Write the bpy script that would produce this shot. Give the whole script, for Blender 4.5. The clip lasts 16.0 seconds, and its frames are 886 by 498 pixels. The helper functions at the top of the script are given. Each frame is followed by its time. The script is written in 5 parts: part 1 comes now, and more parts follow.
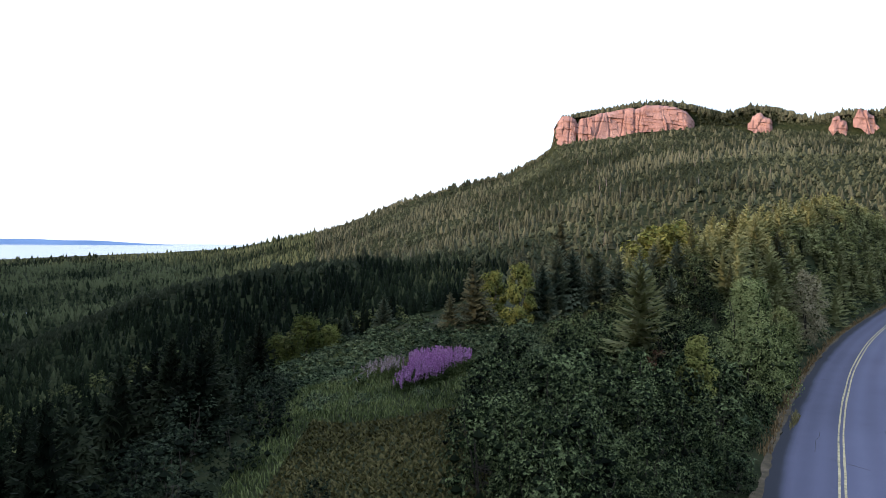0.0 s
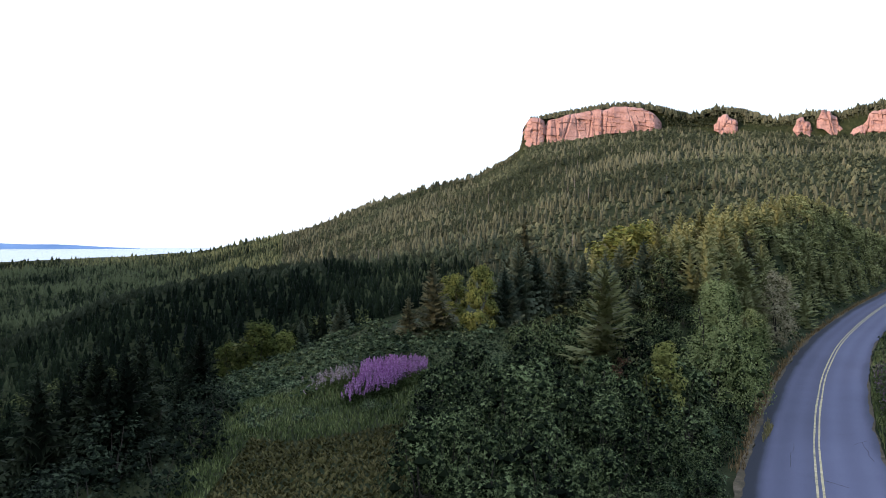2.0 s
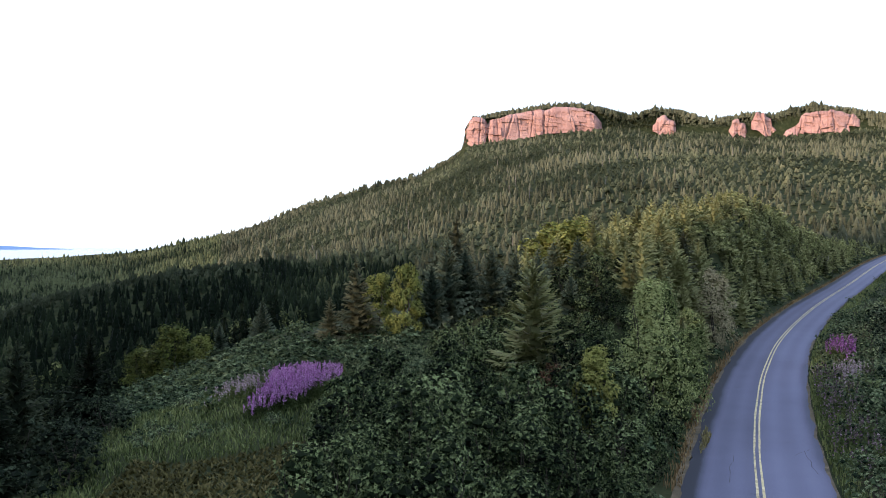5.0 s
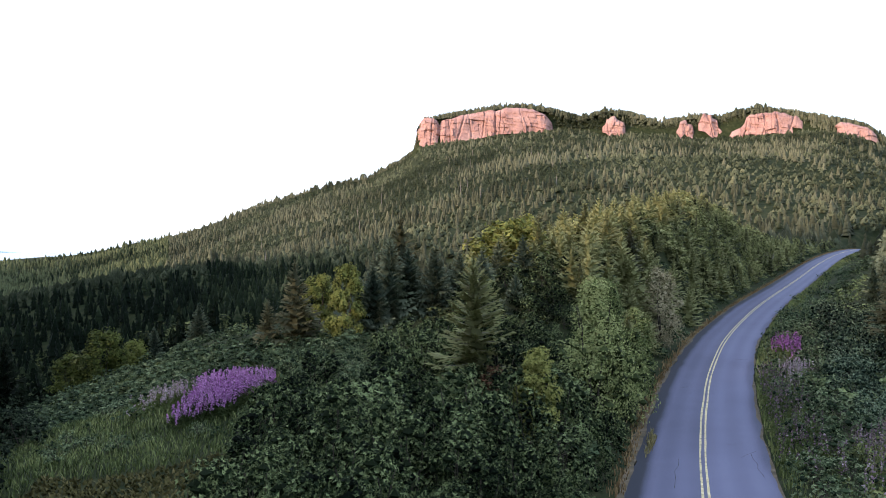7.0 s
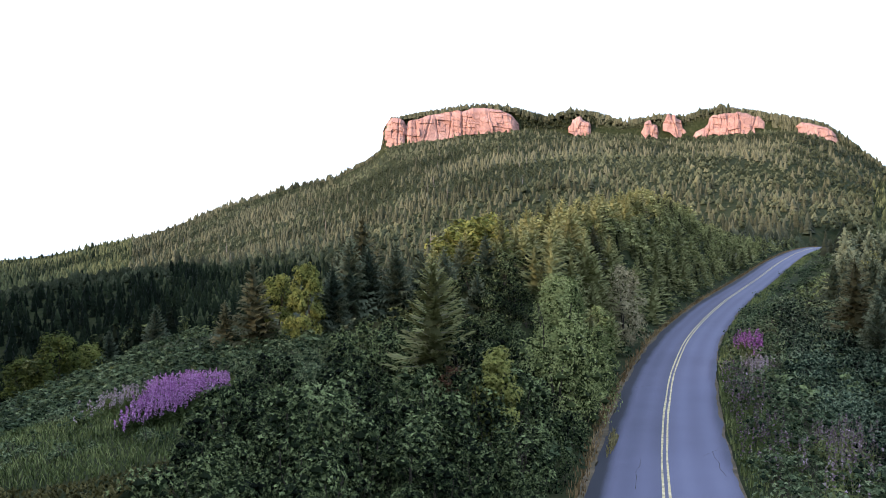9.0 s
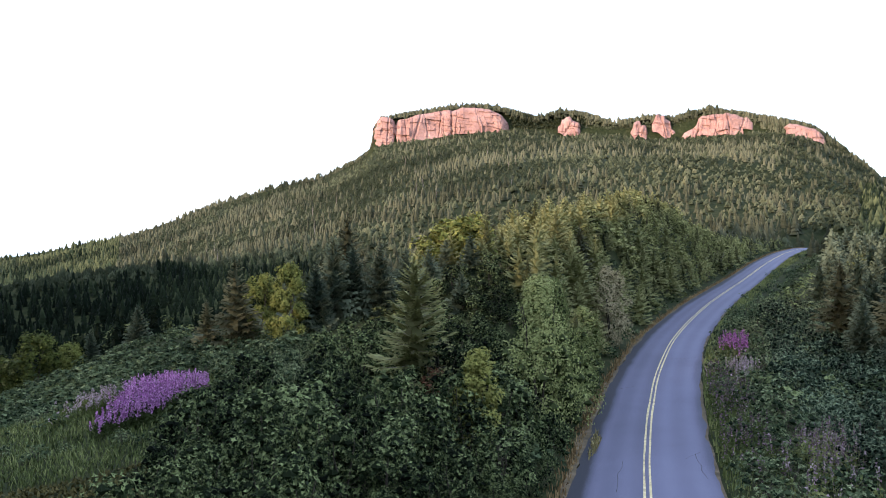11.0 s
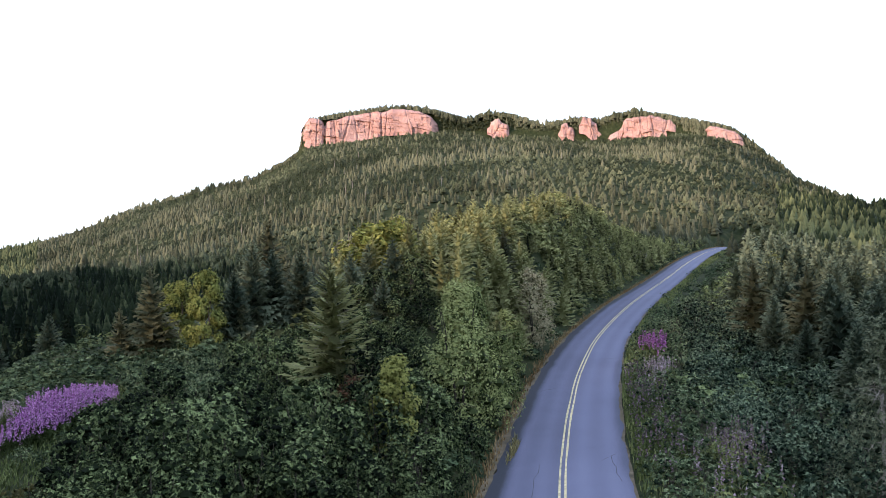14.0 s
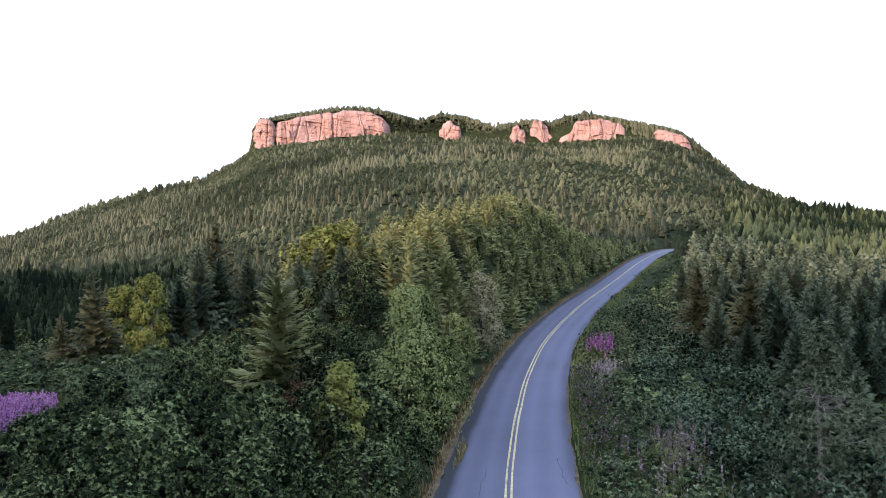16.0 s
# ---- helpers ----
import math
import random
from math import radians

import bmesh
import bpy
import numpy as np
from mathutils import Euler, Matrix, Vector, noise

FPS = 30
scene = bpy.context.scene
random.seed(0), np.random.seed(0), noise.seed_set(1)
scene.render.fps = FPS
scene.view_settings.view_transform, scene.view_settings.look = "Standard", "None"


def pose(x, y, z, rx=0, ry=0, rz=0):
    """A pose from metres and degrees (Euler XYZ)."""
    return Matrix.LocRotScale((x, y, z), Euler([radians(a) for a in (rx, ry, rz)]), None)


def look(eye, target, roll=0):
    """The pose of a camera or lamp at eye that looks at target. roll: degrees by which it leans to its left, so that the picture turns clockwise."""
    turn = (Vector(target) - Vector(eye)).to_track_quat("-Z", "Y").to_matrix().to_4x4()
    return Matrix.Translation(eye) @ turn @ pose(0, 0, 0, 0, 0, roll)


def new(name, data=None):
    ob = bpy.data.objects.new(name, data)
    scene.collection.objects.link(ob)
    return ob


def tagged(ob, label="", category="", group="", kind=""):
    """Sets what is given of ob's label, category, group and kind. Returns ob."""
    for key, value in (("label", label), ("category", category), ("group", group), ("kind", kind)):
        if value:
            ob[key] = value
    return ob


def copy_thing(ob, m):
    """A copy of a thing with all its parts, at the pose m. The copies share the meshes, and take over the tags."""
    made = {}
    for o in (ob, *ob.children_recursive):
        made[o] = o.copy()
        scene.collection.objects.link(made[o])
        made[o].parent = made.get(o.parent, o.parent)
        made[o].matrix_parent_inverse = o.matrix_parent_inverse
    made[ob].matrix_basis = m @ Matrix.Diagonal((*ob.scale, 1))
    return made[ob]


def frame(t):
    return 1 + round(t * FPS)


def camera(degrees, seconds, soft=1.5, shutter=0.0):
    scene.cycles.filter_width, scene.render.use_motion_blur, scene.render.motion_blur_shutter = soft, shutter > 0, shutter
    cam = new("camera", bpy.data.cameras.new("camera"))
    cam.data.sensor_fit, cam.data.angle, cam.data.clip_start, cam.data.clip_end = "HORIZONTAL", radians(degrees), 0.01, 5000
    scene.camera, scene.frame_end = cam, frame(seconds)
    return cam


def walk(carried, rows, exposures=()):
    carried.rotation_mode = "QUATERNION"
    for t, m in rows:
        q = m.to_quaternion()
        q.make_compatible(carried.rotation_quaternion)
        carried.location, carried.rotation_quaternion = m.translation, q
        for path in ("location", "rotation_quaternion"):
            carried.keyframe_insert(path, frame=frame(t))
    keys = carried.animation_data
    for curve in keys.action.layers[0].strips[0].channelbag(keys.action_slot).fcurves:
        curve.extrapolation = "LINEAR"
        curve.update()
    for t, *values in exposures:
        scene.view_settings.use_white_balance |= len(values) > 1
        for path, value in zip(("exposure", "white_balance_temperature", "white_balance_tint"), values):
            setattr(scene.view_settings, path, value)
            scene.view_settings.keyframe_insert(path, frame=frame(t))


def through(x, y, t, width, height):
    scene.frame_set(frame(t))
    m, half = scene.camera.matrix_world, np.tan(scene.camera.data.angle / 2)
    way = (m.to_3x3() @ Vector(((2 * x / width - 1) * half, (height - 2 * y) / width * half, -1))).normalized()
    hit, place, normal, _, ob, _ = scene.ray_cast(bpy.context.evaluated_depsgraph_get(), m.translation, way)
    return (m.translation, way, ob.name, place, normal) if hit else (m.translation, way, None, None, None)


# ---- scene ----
cam = camera(55.19, 16.0, soft=0.75)
# seconds, x, y, z in metres, then yaw, pitch and roll in degrees
ROWS = [
    (0.0, -0.254, -2.020, 52.423, 0.342, -0.734, -0.646),
    (0.5, 0.006, -1.166, 52.439, -0.360, -0.682, -0.478),
    (1.0, 0.254, -0.329, 52.447, -0.792, -0.685, -0.409),
    (1.5, 0.511, 0.501, 52.435, -1.242, -0.647, -0.394),
    (2.0, 0.787, 1.313, 52.420, -1.672, -0.594, -0.331),
    (2.5, 1.075, 2.090, 52.380, -2.074, -0.570, -0.248),
    (3.0, 1.374, 2.870, 52.351, -2.907, -0.577, -0.253),
    (3.5, 1.664, 3.593, 52.321, -3.528, -0.571, -0.220),
    (4.0, 1.946, 4.238, 52.286, -4.228, -0.593, -0.242),
    (6.5, 3.221, 6.773, 52.116, -7.627, -0.524, -0.059),
    (7.0, 3.475, 7.156, 52.076, -8.644, -0.520, 0.035),
    (7.5, 3.685, 7.452, 52.043, -9.599, -0.508, 0.216),
    (8.0, 3.848, 7.686, 52.007, -10.347, -0.513, 0.293),
    (8.5, 3.979, 7.855, 51.977, -10.612, -0.510, 0.332),
    (9.0, 4.102, 7.977, 51.948, -10.817, -0.491, 0.340),
    (11.5, 4.678, 8.421, 51.978, -11.872, -0.544, 0.197),
    (12.0, 4.818, 8.484, 52.010, -12.411, -0.521, 0.349),
    (12.5, 4.938, 8.504, 52.046, -13.213, -0.483, 0.448),
    (13.0, 5.064, 8.507, 52.079, -14.155, -0.474, 0.476),
    (13.5, 5.211, 8.511, 52.127, -15.255, -0.474, 0.551),
    (14.0, 5.316, 8.506, 52.156, -16.146, -0.457, 0.630),
    (14.5, 5.414, 8.506, 52.190, -17.145, -0.451, 0.691),
    (15.0, 5.464, 8.500, 52.224, -17.978, -0.439, 0.690),
    (15.5, 5.523, 8.468, 52.265, -18.734, -0.418, 0.675),
    (16.0, 5.546, 8.447, 52.302, -19.365, -0.388, 0.648),
]
walk(cam, [(t, pose(x, y, z, 90 + pitch, roll, yaw)) for t, x, y, z, yaw, pitch, roll in ROWS], exposures=[(0.0, 0.62), (4.0, 0.78), (9.0, 1.1), (16.0, 1.15)])

# ---- light: a low evening sun behind the camera and a bright clear sky ----
SUN_AZ, SUN_EL = 246.0, 13.0          # clockwise from straight ahead (+y), height above the horizon
world = bpy.data.worlds.new("evening_sky")
scene.world = world
world.use_nodes = True
wn, wl = world.node_tree.nodes, world.node_tree.links
sky = wn.new("ShaderNodeTexSky")
sky.sky_type, sky.sun_disc = "NISHITA", False
sky.sun_elevation, sky.sun_rotation = radians(SUN_EL), radians(SUN_AZ)
sky.air_density, sky.dust_density, sky.ozone_density = 1.0, 1.5, 1.5
veil = wn.new("ShaderNodeBackground")                 # thin bright evening haze all over the sky
veil.inputs[0].default_value, veil.inputs[1].default_value = (0.74, 0.86, 1.12, 1), 0.78
both = wn.new("ShaderNodeAddShader")
wl.new(sky.outputs[0], wn["Background"].inputs[0])
wl.new(wn["Background"].outputs[0], both.inputs[0])
wl.new(veil.outputs[0], both.inputs[1])
wl.new(both.outputs[0], wn["World Output"].inputs[0])
wn["Background"].inputs[1].default_value = 0.10
sun = new("sun", bpy.data.lights.new("sun", "SUN"))
sun.data.energy, sun.data.angle, sun.data.color = 3.8, radians(6.0), (1.0, 0.72, 0.57)
a, e = radians(SUN_AZ), radians(SUN_EL)
sun.matrix_world = look((0, 0, 300), (-math.sin(a) * math.cos(e) * 100, -math.cos(a) * math.cos(e) * 100, 300 - math.sin(e) * 100))


# ---- materials ----
def material(name, rough=0.8):
    m = bpy.data.materials.new(name)
    m.use_nodes = True
    n, l = m.node_tree.nodes, m.node_tree.links
    b = n["Principled BSDF"]
    b.inputs["Roughness"].default_value = rough
    b.inputs["Specular IOR Level"].default_value = 0.15
    return m, n, l, b


def ramp(n, stops):
    r = n.new("ShaderNodeValToRGB")
    while len(r.color_ramp.elements) < len(stops):
        r.color_ramp.elements.new(0.5)
    for el, (at, col) in zip(r.color_ramp.elements, stops):
        el.position, el.color = at, (*col, 1)
    return r


def noise_tex(n, l, scale, detail=4, stretch=None):
    co = n.new("ShaderNodeNewGeometry")
    t = n.new("ShaderNodeTexNoise")
    t.inputs["Scale"].default_value, t.inputs["Detail"].default_value = scale, detail
    if stretch:
        mp = n.new("ShaderNodeMapping")
        mp.inputs["Scale"].default_value = stretch
        l.new(co.outputs["Position"], mp.inputs[0])
        l.new(mp.outputs[0], t.inputs["Vector"])
    else:
        l.new(co.outputs["Position"], t.inputs["Vector"])
    return t.outputs["Fac"]


def maths(n, l, op, a, b):
    m = n.new("ShaderNodeMath")
    m.operation = op
    for i, v in enumerate((a, b)):
        if isinstance(v, (int, float)):
            m.inputs[i].default_value = v
        else:
            l.new(v, m.inputs[i])
    return m.outputs[0]


def bump(n, l, b, height, strength=0.4, distance=0.05):
    k = n.new("ShaderNodeBump")
    k.inputs["Strength"].default_value, k.inputs["Distance"].default_value = strength, distance
    l.new(height, k.inputs["Height"])
    l.new(k.outputs[0], b.inputs["Normal"])


def foliage(name, dark, mid, light, patch=0.12, spread=0.5, through=0.12):
    """Leaves or needles: each leaf's own tint, each plant's own, and broad patches, with some light let through."""
    m, n, l, b = material(name, 0.7)
    b.inputs["Specular IOR Level"].default_value = 0.03
    at = n.new("ShaderNodeAttribute")
    at.attribute_name = "tint"
    ob = n.new("ShaderNodeObjectInfo")
    big = noise_tex(n, l, patch, 2)
    v = maths(n, l, "MULTIPLY_ADD", big, 0.9)
    v.node.inputs[2].default_value = -0.45
    s = maths(n, l, "MULTIPLY_ADD", ob.outputs["Random"], spread)
    s.node.inputs[2].default_value = -spread / 2
    v = maths(n, l, "ADD", maths(n, l, "ADD", v, s), at.outputs["Fac"])
    r = ramp(n, [(0.05, dark), (0.5, mid), (0.95, light)])
    l.new(v, r.inputs[0])
    l.new(r.outputs[0], b.inputs["Base Color"])
    tr = n.new("ShaderNodeBsdfTranslucent")
    l.new(r.outputs[0], tr.inputs[0])
    mix = n.new("ShaderNodeMixShader")
    mix.inputs[0].default_value = through
    l.new(b.outputs[0], mix.inputs[1])
    l.new(tr.outputs[0], mix.inputs[2])
    l.new(mix.outputs[0], n["Material Output"].inputs[0])
    return m


def two_tone(name, stops, scale, detail=6, rough=0.9, bumps=0.4, dist=0.05, fine=None, stretch=None):
    m, n, l, b = material(name, rough)
    f = noise_tex(n, l, scale, detail, stretch)
    if fine:
        f = maths(n, l, "MULTIPLY_ADD", f, 0.65)
        g = noise_tex(n, l, fine, 5)
        l.new(maths(n, l, "MULTIPLY", g, 0.35), f.node.inputs[2])
    r = ramp(n, stops)
    l.new(f, r.inputs[0])
    l.new(r.outputs[0], b.inputs["Base Color"])
    bump(n, l, b, f, bumps, dist)
    return m


M_GROUND = two_tone("forest_floor", [(0.3, (0.010, 0.015, 0.007)), (0.5, (0.022, 0.028, 0.012)), (0.7, (0.045, 0.046, 0.022))], 0.4, fine=6.0)
M_GROUND.node_tree.nodes["Principled BSDF"].inputs["Specular IOR Level"].default_value = 0.03
M_SPRUCE = foliage("spruce_needles", (0.012, 0.015, 0.008), (0.15, 0.155, 0.066), (0.235, 0.242, 0.108))
M_SPRUCE_BROWN = foliage("browned_spruce_needles", (0.018, 0.02, 0.011), (0.064, 0.067, 0.037), (0.125, 0.124, 0.07))
M_ALDER = foliage("alder_leaves", (0.002, 0.004, 0.002), (0.023, 0.035, 0.015), (0.185, 0.228, 0.1))
# darker copy of the alder leaves, with deep shade put into the colour
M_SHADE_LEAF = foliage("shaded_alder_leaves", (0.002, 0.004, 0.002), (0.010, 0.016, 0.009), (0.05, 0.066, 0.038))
M_BIRCH = foliage("birch_leaves", (0.016, 0.022, 0.009), (0.138, 0.15, 0.056), (0.3, 0.305, 0.13))
M_BIRCH_PALE = foliage("pale_birch_leaves", (0.018, 0.026, 0.010), (0.12, 0.15, 0.054), (0.28, 0.31, 0.125))
M_YELLOW = foliage("yellow_green_leaves", (0.03, 0.04, 0.012), (0.1, 0.118, 0.03), (0.2, 0.205, 0.06))
M_FAR_SPRUCE = foliage("hill_spruce", (0.014, 0.017, 0.010), (0.047, 0.051, 0.03), (0.094, 0.096, 0.059), patch=0.006, through=0.0)
M_FAR_LEAF = foliage("hill_broadleaf", (0.02, 0.025, 0.013), (0.056, 0.065, 0.036), (0.116, 0.121, 0.069), patch=0.006, through=0.0)
# spruce needles of shaded slopes: the shade is put into the colour
M_SLOPE_SHADE_SPRUCE = foliage("slope_shade_spruce_needles", (0.003, 0.006, 0.003), (0.014, 0.021, 0.01), (0.088, 0.1, 0.048), patch=0.02, through=0.0)
# nearest spruces below the clearing: deep shade put into the needle colour
M_DEEP_SHADE_SPRUCE = foliage("deep_shade_spruce_needles", (0.002, 0.004, 0.002), (0.009, 0.013, 0.007), (0.045, 0.055, 0.03))
M_PALE = foliage("pale_spruce_needles", (0.012, 0.017, 0.010), (0.082, 0.097, 0.058), (0.22, 0.235, 0.15))
# darker copy of the spruce needles, with shade put into the colour
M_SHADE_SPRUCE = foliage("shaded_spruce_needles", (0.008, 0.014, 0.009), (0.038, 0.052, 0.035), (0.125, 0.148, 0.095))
M_CATKIN = foliage("faded_catkin_leaves", (0.038, 0.037, 0.02), (0.145, 0.135, 0.075), (0.3, 0.265, 0.165))
M_BANK = foliage("bank_shrub_leaves", (0.002, 0.005, 0.003), (0.035, 0.056, 0.035), (0.165, 0.21, 0.132))
M_GRASS = foliage("meadow_grass", (0.018, 0.027, 0.010), (0.086, 0.11, 0.038), (0.21, 0.228, 0.092), patch=0.25)
M_RUST = foliage("withered_leaves", (0.05, 0.025, 0.015), (0.13, 0.065, 0.04), (0.22, 0.13, 0.08))
M_HERB = foliage("bank_herbs", (0.011, 0.019, 0.010), (0.058, 0.084, 0.041), (0.18, 0.215, 0.115))
M_DRY = foliage("dry_grass", (0.02, 0.019, 0.007), (0.062, 0.057, 0.02), (0.135, 0.115, 0.048))
M_VERGE = foliage("withered_verge_grass", (0.045, 0.028, 0.012), (0.15, 0.098, 0.048), (0.28, 0.2, 0.105))
M_PINK = foliage("fireweed_blossom", (0.06, 0.02, 0.07), (0.26, 0.085, 0.27), (0.58, 0.33, 0.58))
M_FADED = foliage("faded_blossom", (0.04, 0.036, 0.036), (0.16, 0.105, 0.135), (0.38, 0.3, 0.34))
M_BARK = two_tone("bark", [(0.3, (0.025, 0.021, 0.017)), (0.7, (0.08, 0.068, 0.055))], 6.0, fine=30)
M_DEADWOOD = two_tone("grey_dead_wood", [(0.3, (0.16, 0.14, 0.12)), (0.7, (0.32, 0.29, 0.26))], 5.0, fine=30)
M_ROCK = two_tone("red_sandstone", [(0.28, (0.16, 0.088, 0.078)), (0.40, (0.26, 0.148, 0.128)), (0.58, (0.325, 0.197, 0.172)), (0.75, (0.42, 0.295, 0.265))], 0.06, fine=0.9, bumps=0.6, dist=0.5, stretch=(1, 1, 1.6))
M_SNAG = two_tone("weathered_trunk_wood", [(0.3, (0.10, 0.09, 0.08)), (0.7, (0.2, 0.185, 0.165))], 5.0, fine=30)
M_STRAW = foliage("straw_weeds", (0.09, 0.08, 0.035), (0.2, 0.17, 0.075), (0.33, 0.28, 0.14))
M_PAINT = two_tone("worn_yellow_paint", [(0.35, (0.17, 0.16, 0.13)), (0.5, (0.43, 0.36, 0.2)), (0.7, (0.62, 0.54, 0.34))], 3.0, fine=18, bumps=0.05, dist=0.005)
M_TAR = two_tone("tar_seal", [(0.3, (0.015, 0.015, 0.017)), (0.7, (0.04, 0.04, 0.042))], 8.0)
M_GRAVEL = two_tone("verge_gravel", [(0.3, (0.035, 0.03, 0.018)), (0.5, (0.075, 0.058, 0.034)), (0.7, (0.14, 0.11, 0.075))], 2.0, fine=20)
m, n, l, b = material("road_asphalt", 0.85)
at = n.new("ShaderNodeAttribute")
at.attribute_name = "tint"
f = maths(n, l, "MULTIPLY_ADD", noise_tex(n, l, 0.5, 5), 0.12)
l.new(maths(n, l, "MULTIPLY", noise_tex(n, l, 22, 4), 0.35), f.node.inputs[2])
f = maths(n, l, "ADD", f, maths(n, l, "SUBTRACT", at.outputs["Fac"], 0.26))
r = ramp(n, [(0.1, (0.02, 0.022, 0.03)), (0.35, (0.068, 0.07, 0.107)), (0.6, (0.108, 0.11, 0.167)), (0.85, (0.155, 0.156, 0.217))])
l.new(f, r.inputs[0])
l.new(r.outputs[0], b.inputs["Base Color"])
bump(n, l, b, noise_tex(n, l, 40, 4), 0.2, 0.01)
M_ROAD = m
m, n, l, b = material("sea_water", 0.25)
b.inputs["Base Color"].default_value = (0.25, 0.29, 0.32, 1)
b.inputs["Specular IOR Level"].default_value = 0.5
M_SEA = m
M_FARHILL = two_tone("distant_wooded_hill", [(0.3, (0.02, 0.03, 0.045)), (0.7, (0.035, 0.048, 0.068))], 0.02)
# far land's base colour holds the blue of the haze
M_HAZE_LAND = two_tone("haze_blue_land", [(0.3, (0.10, 0.19, 0.36)), (0.7, (0.15, 0.26, 0.45))], 0.004)

# ---- numbers for the land ----
rng = np.random.default_rng(7)


def vnoise(x, y, cell, seed):
    """Smooth value noise in -1..1."""
    x, y = np.asarray(x, float) / cell, np.asarray(y, float) / cell
    xi, yi = np.floor(x), np.floor(y)
    u, v = x - xi, y - yi
    u, v = u * u * (3 - 2 * u), v * v * (3 - 2 * v)

    def h(i, j):
        s = np.sin(i * 127.1 + j * 311.7 + seed * 74.7) * 43758.5453
        return (s - np.floor(s)) * 2 - 1
    return (h(xi, yi) * (1 - u) + h(xi + 1, yi) * u) * (1 - v) + (h(xi, yi + 1) * (1 - u) + h(xi + 1, yi + 1) * u) * v


# the road's middle line, from behind the camera over the crest
ROAD = [(-30, -70, 41), (-6, -20, 42.4), (5.0, 6.0, 42.6), (12.2, 24, 42.5), (18.4, 37.9, 42.4), (21.6, 44.8, 42.3), (26.3, 54.3, 42.35), (33.0, 66.9, 42.6),
        (43.1, 83.7, 43.1), (59.3, 107.1, 44.0), (82.0, 136.9, 45.4), (108.4, 170.8, 47.5), (135.6, 204.5, 49.0), (163, 235, 49.7), (192, 262, 48.6), (240, 290, 44)]


def smooth_line(pts, step):
    p = np.array(pts, float)
    out = []
    for i in range(1, len(p) - 2):
        k = max(2, int(np.linalg.norm(p[i + 1] - p[i]) / step))
        for s in np.arange(k) / k:
            a0, a1, a2, a3 = p[i - 1], p[i], p[i + 1], p[i + 2]
            out.append(0.5 * (2 * a1 + (a2 - a0) * s + (2 * a0 - 5 * a1 + 4 * a2 - a3) * s * s + (3 * a1 - a0 - 3 * a2 + a3) * s ** 3))
    return np.array(out)


LINE = smooth_line(ROAD, 1.0)
TANG = np.gradient(LINE, axis=0)
TANG[:, 2] = 0
TANG /= np.linalg.norm(TANG, axis=1)[:, None]
SIDE = np.stack([TANG[:, 1], -TANG[:, 0], np.zeros(len(TANG))], 1)     # to the right of the road


def from_road(x, y):
    """Distance to the right of the road's middle line, and the road's height there."""
    x, y = np.atleast_1d(x).astype(float).ravel(), np.atleast_1d(y).astype(float).ravel()
    off, z = np.empty(len(x)), np.empty(len(x))
    for s in range(0, len(x), 4000):
        dx, dy = x[s:s + 4000, None] - LINE[None, :, 0], y[s:s + 4000, None] - LINE[None, :, 1]
        d2 = dx * dx + dy * dy
        k = d2.argmin(1)
        r = np.arange(len(k))
        side = np.sign(dx[r, k] * SIDE[k, 0] + dy[r, k] * SIDE[k, 1])
        off[s:s + 4000], z[s:s + 4000] = np.sqrt(d2[r, k]) * np.where(side == 0, 1, side), LINE[k, 2]
    return off, z


# land heights round the camera: bearing (degrees), then a height a bearing at each distance
BEAR = [-180, -90, -60, -40, -27, -20, -14, -8, -3, 3, 9, 15, 21, 24, 27, 30, 33, 40, 48, 60, 100, 180]
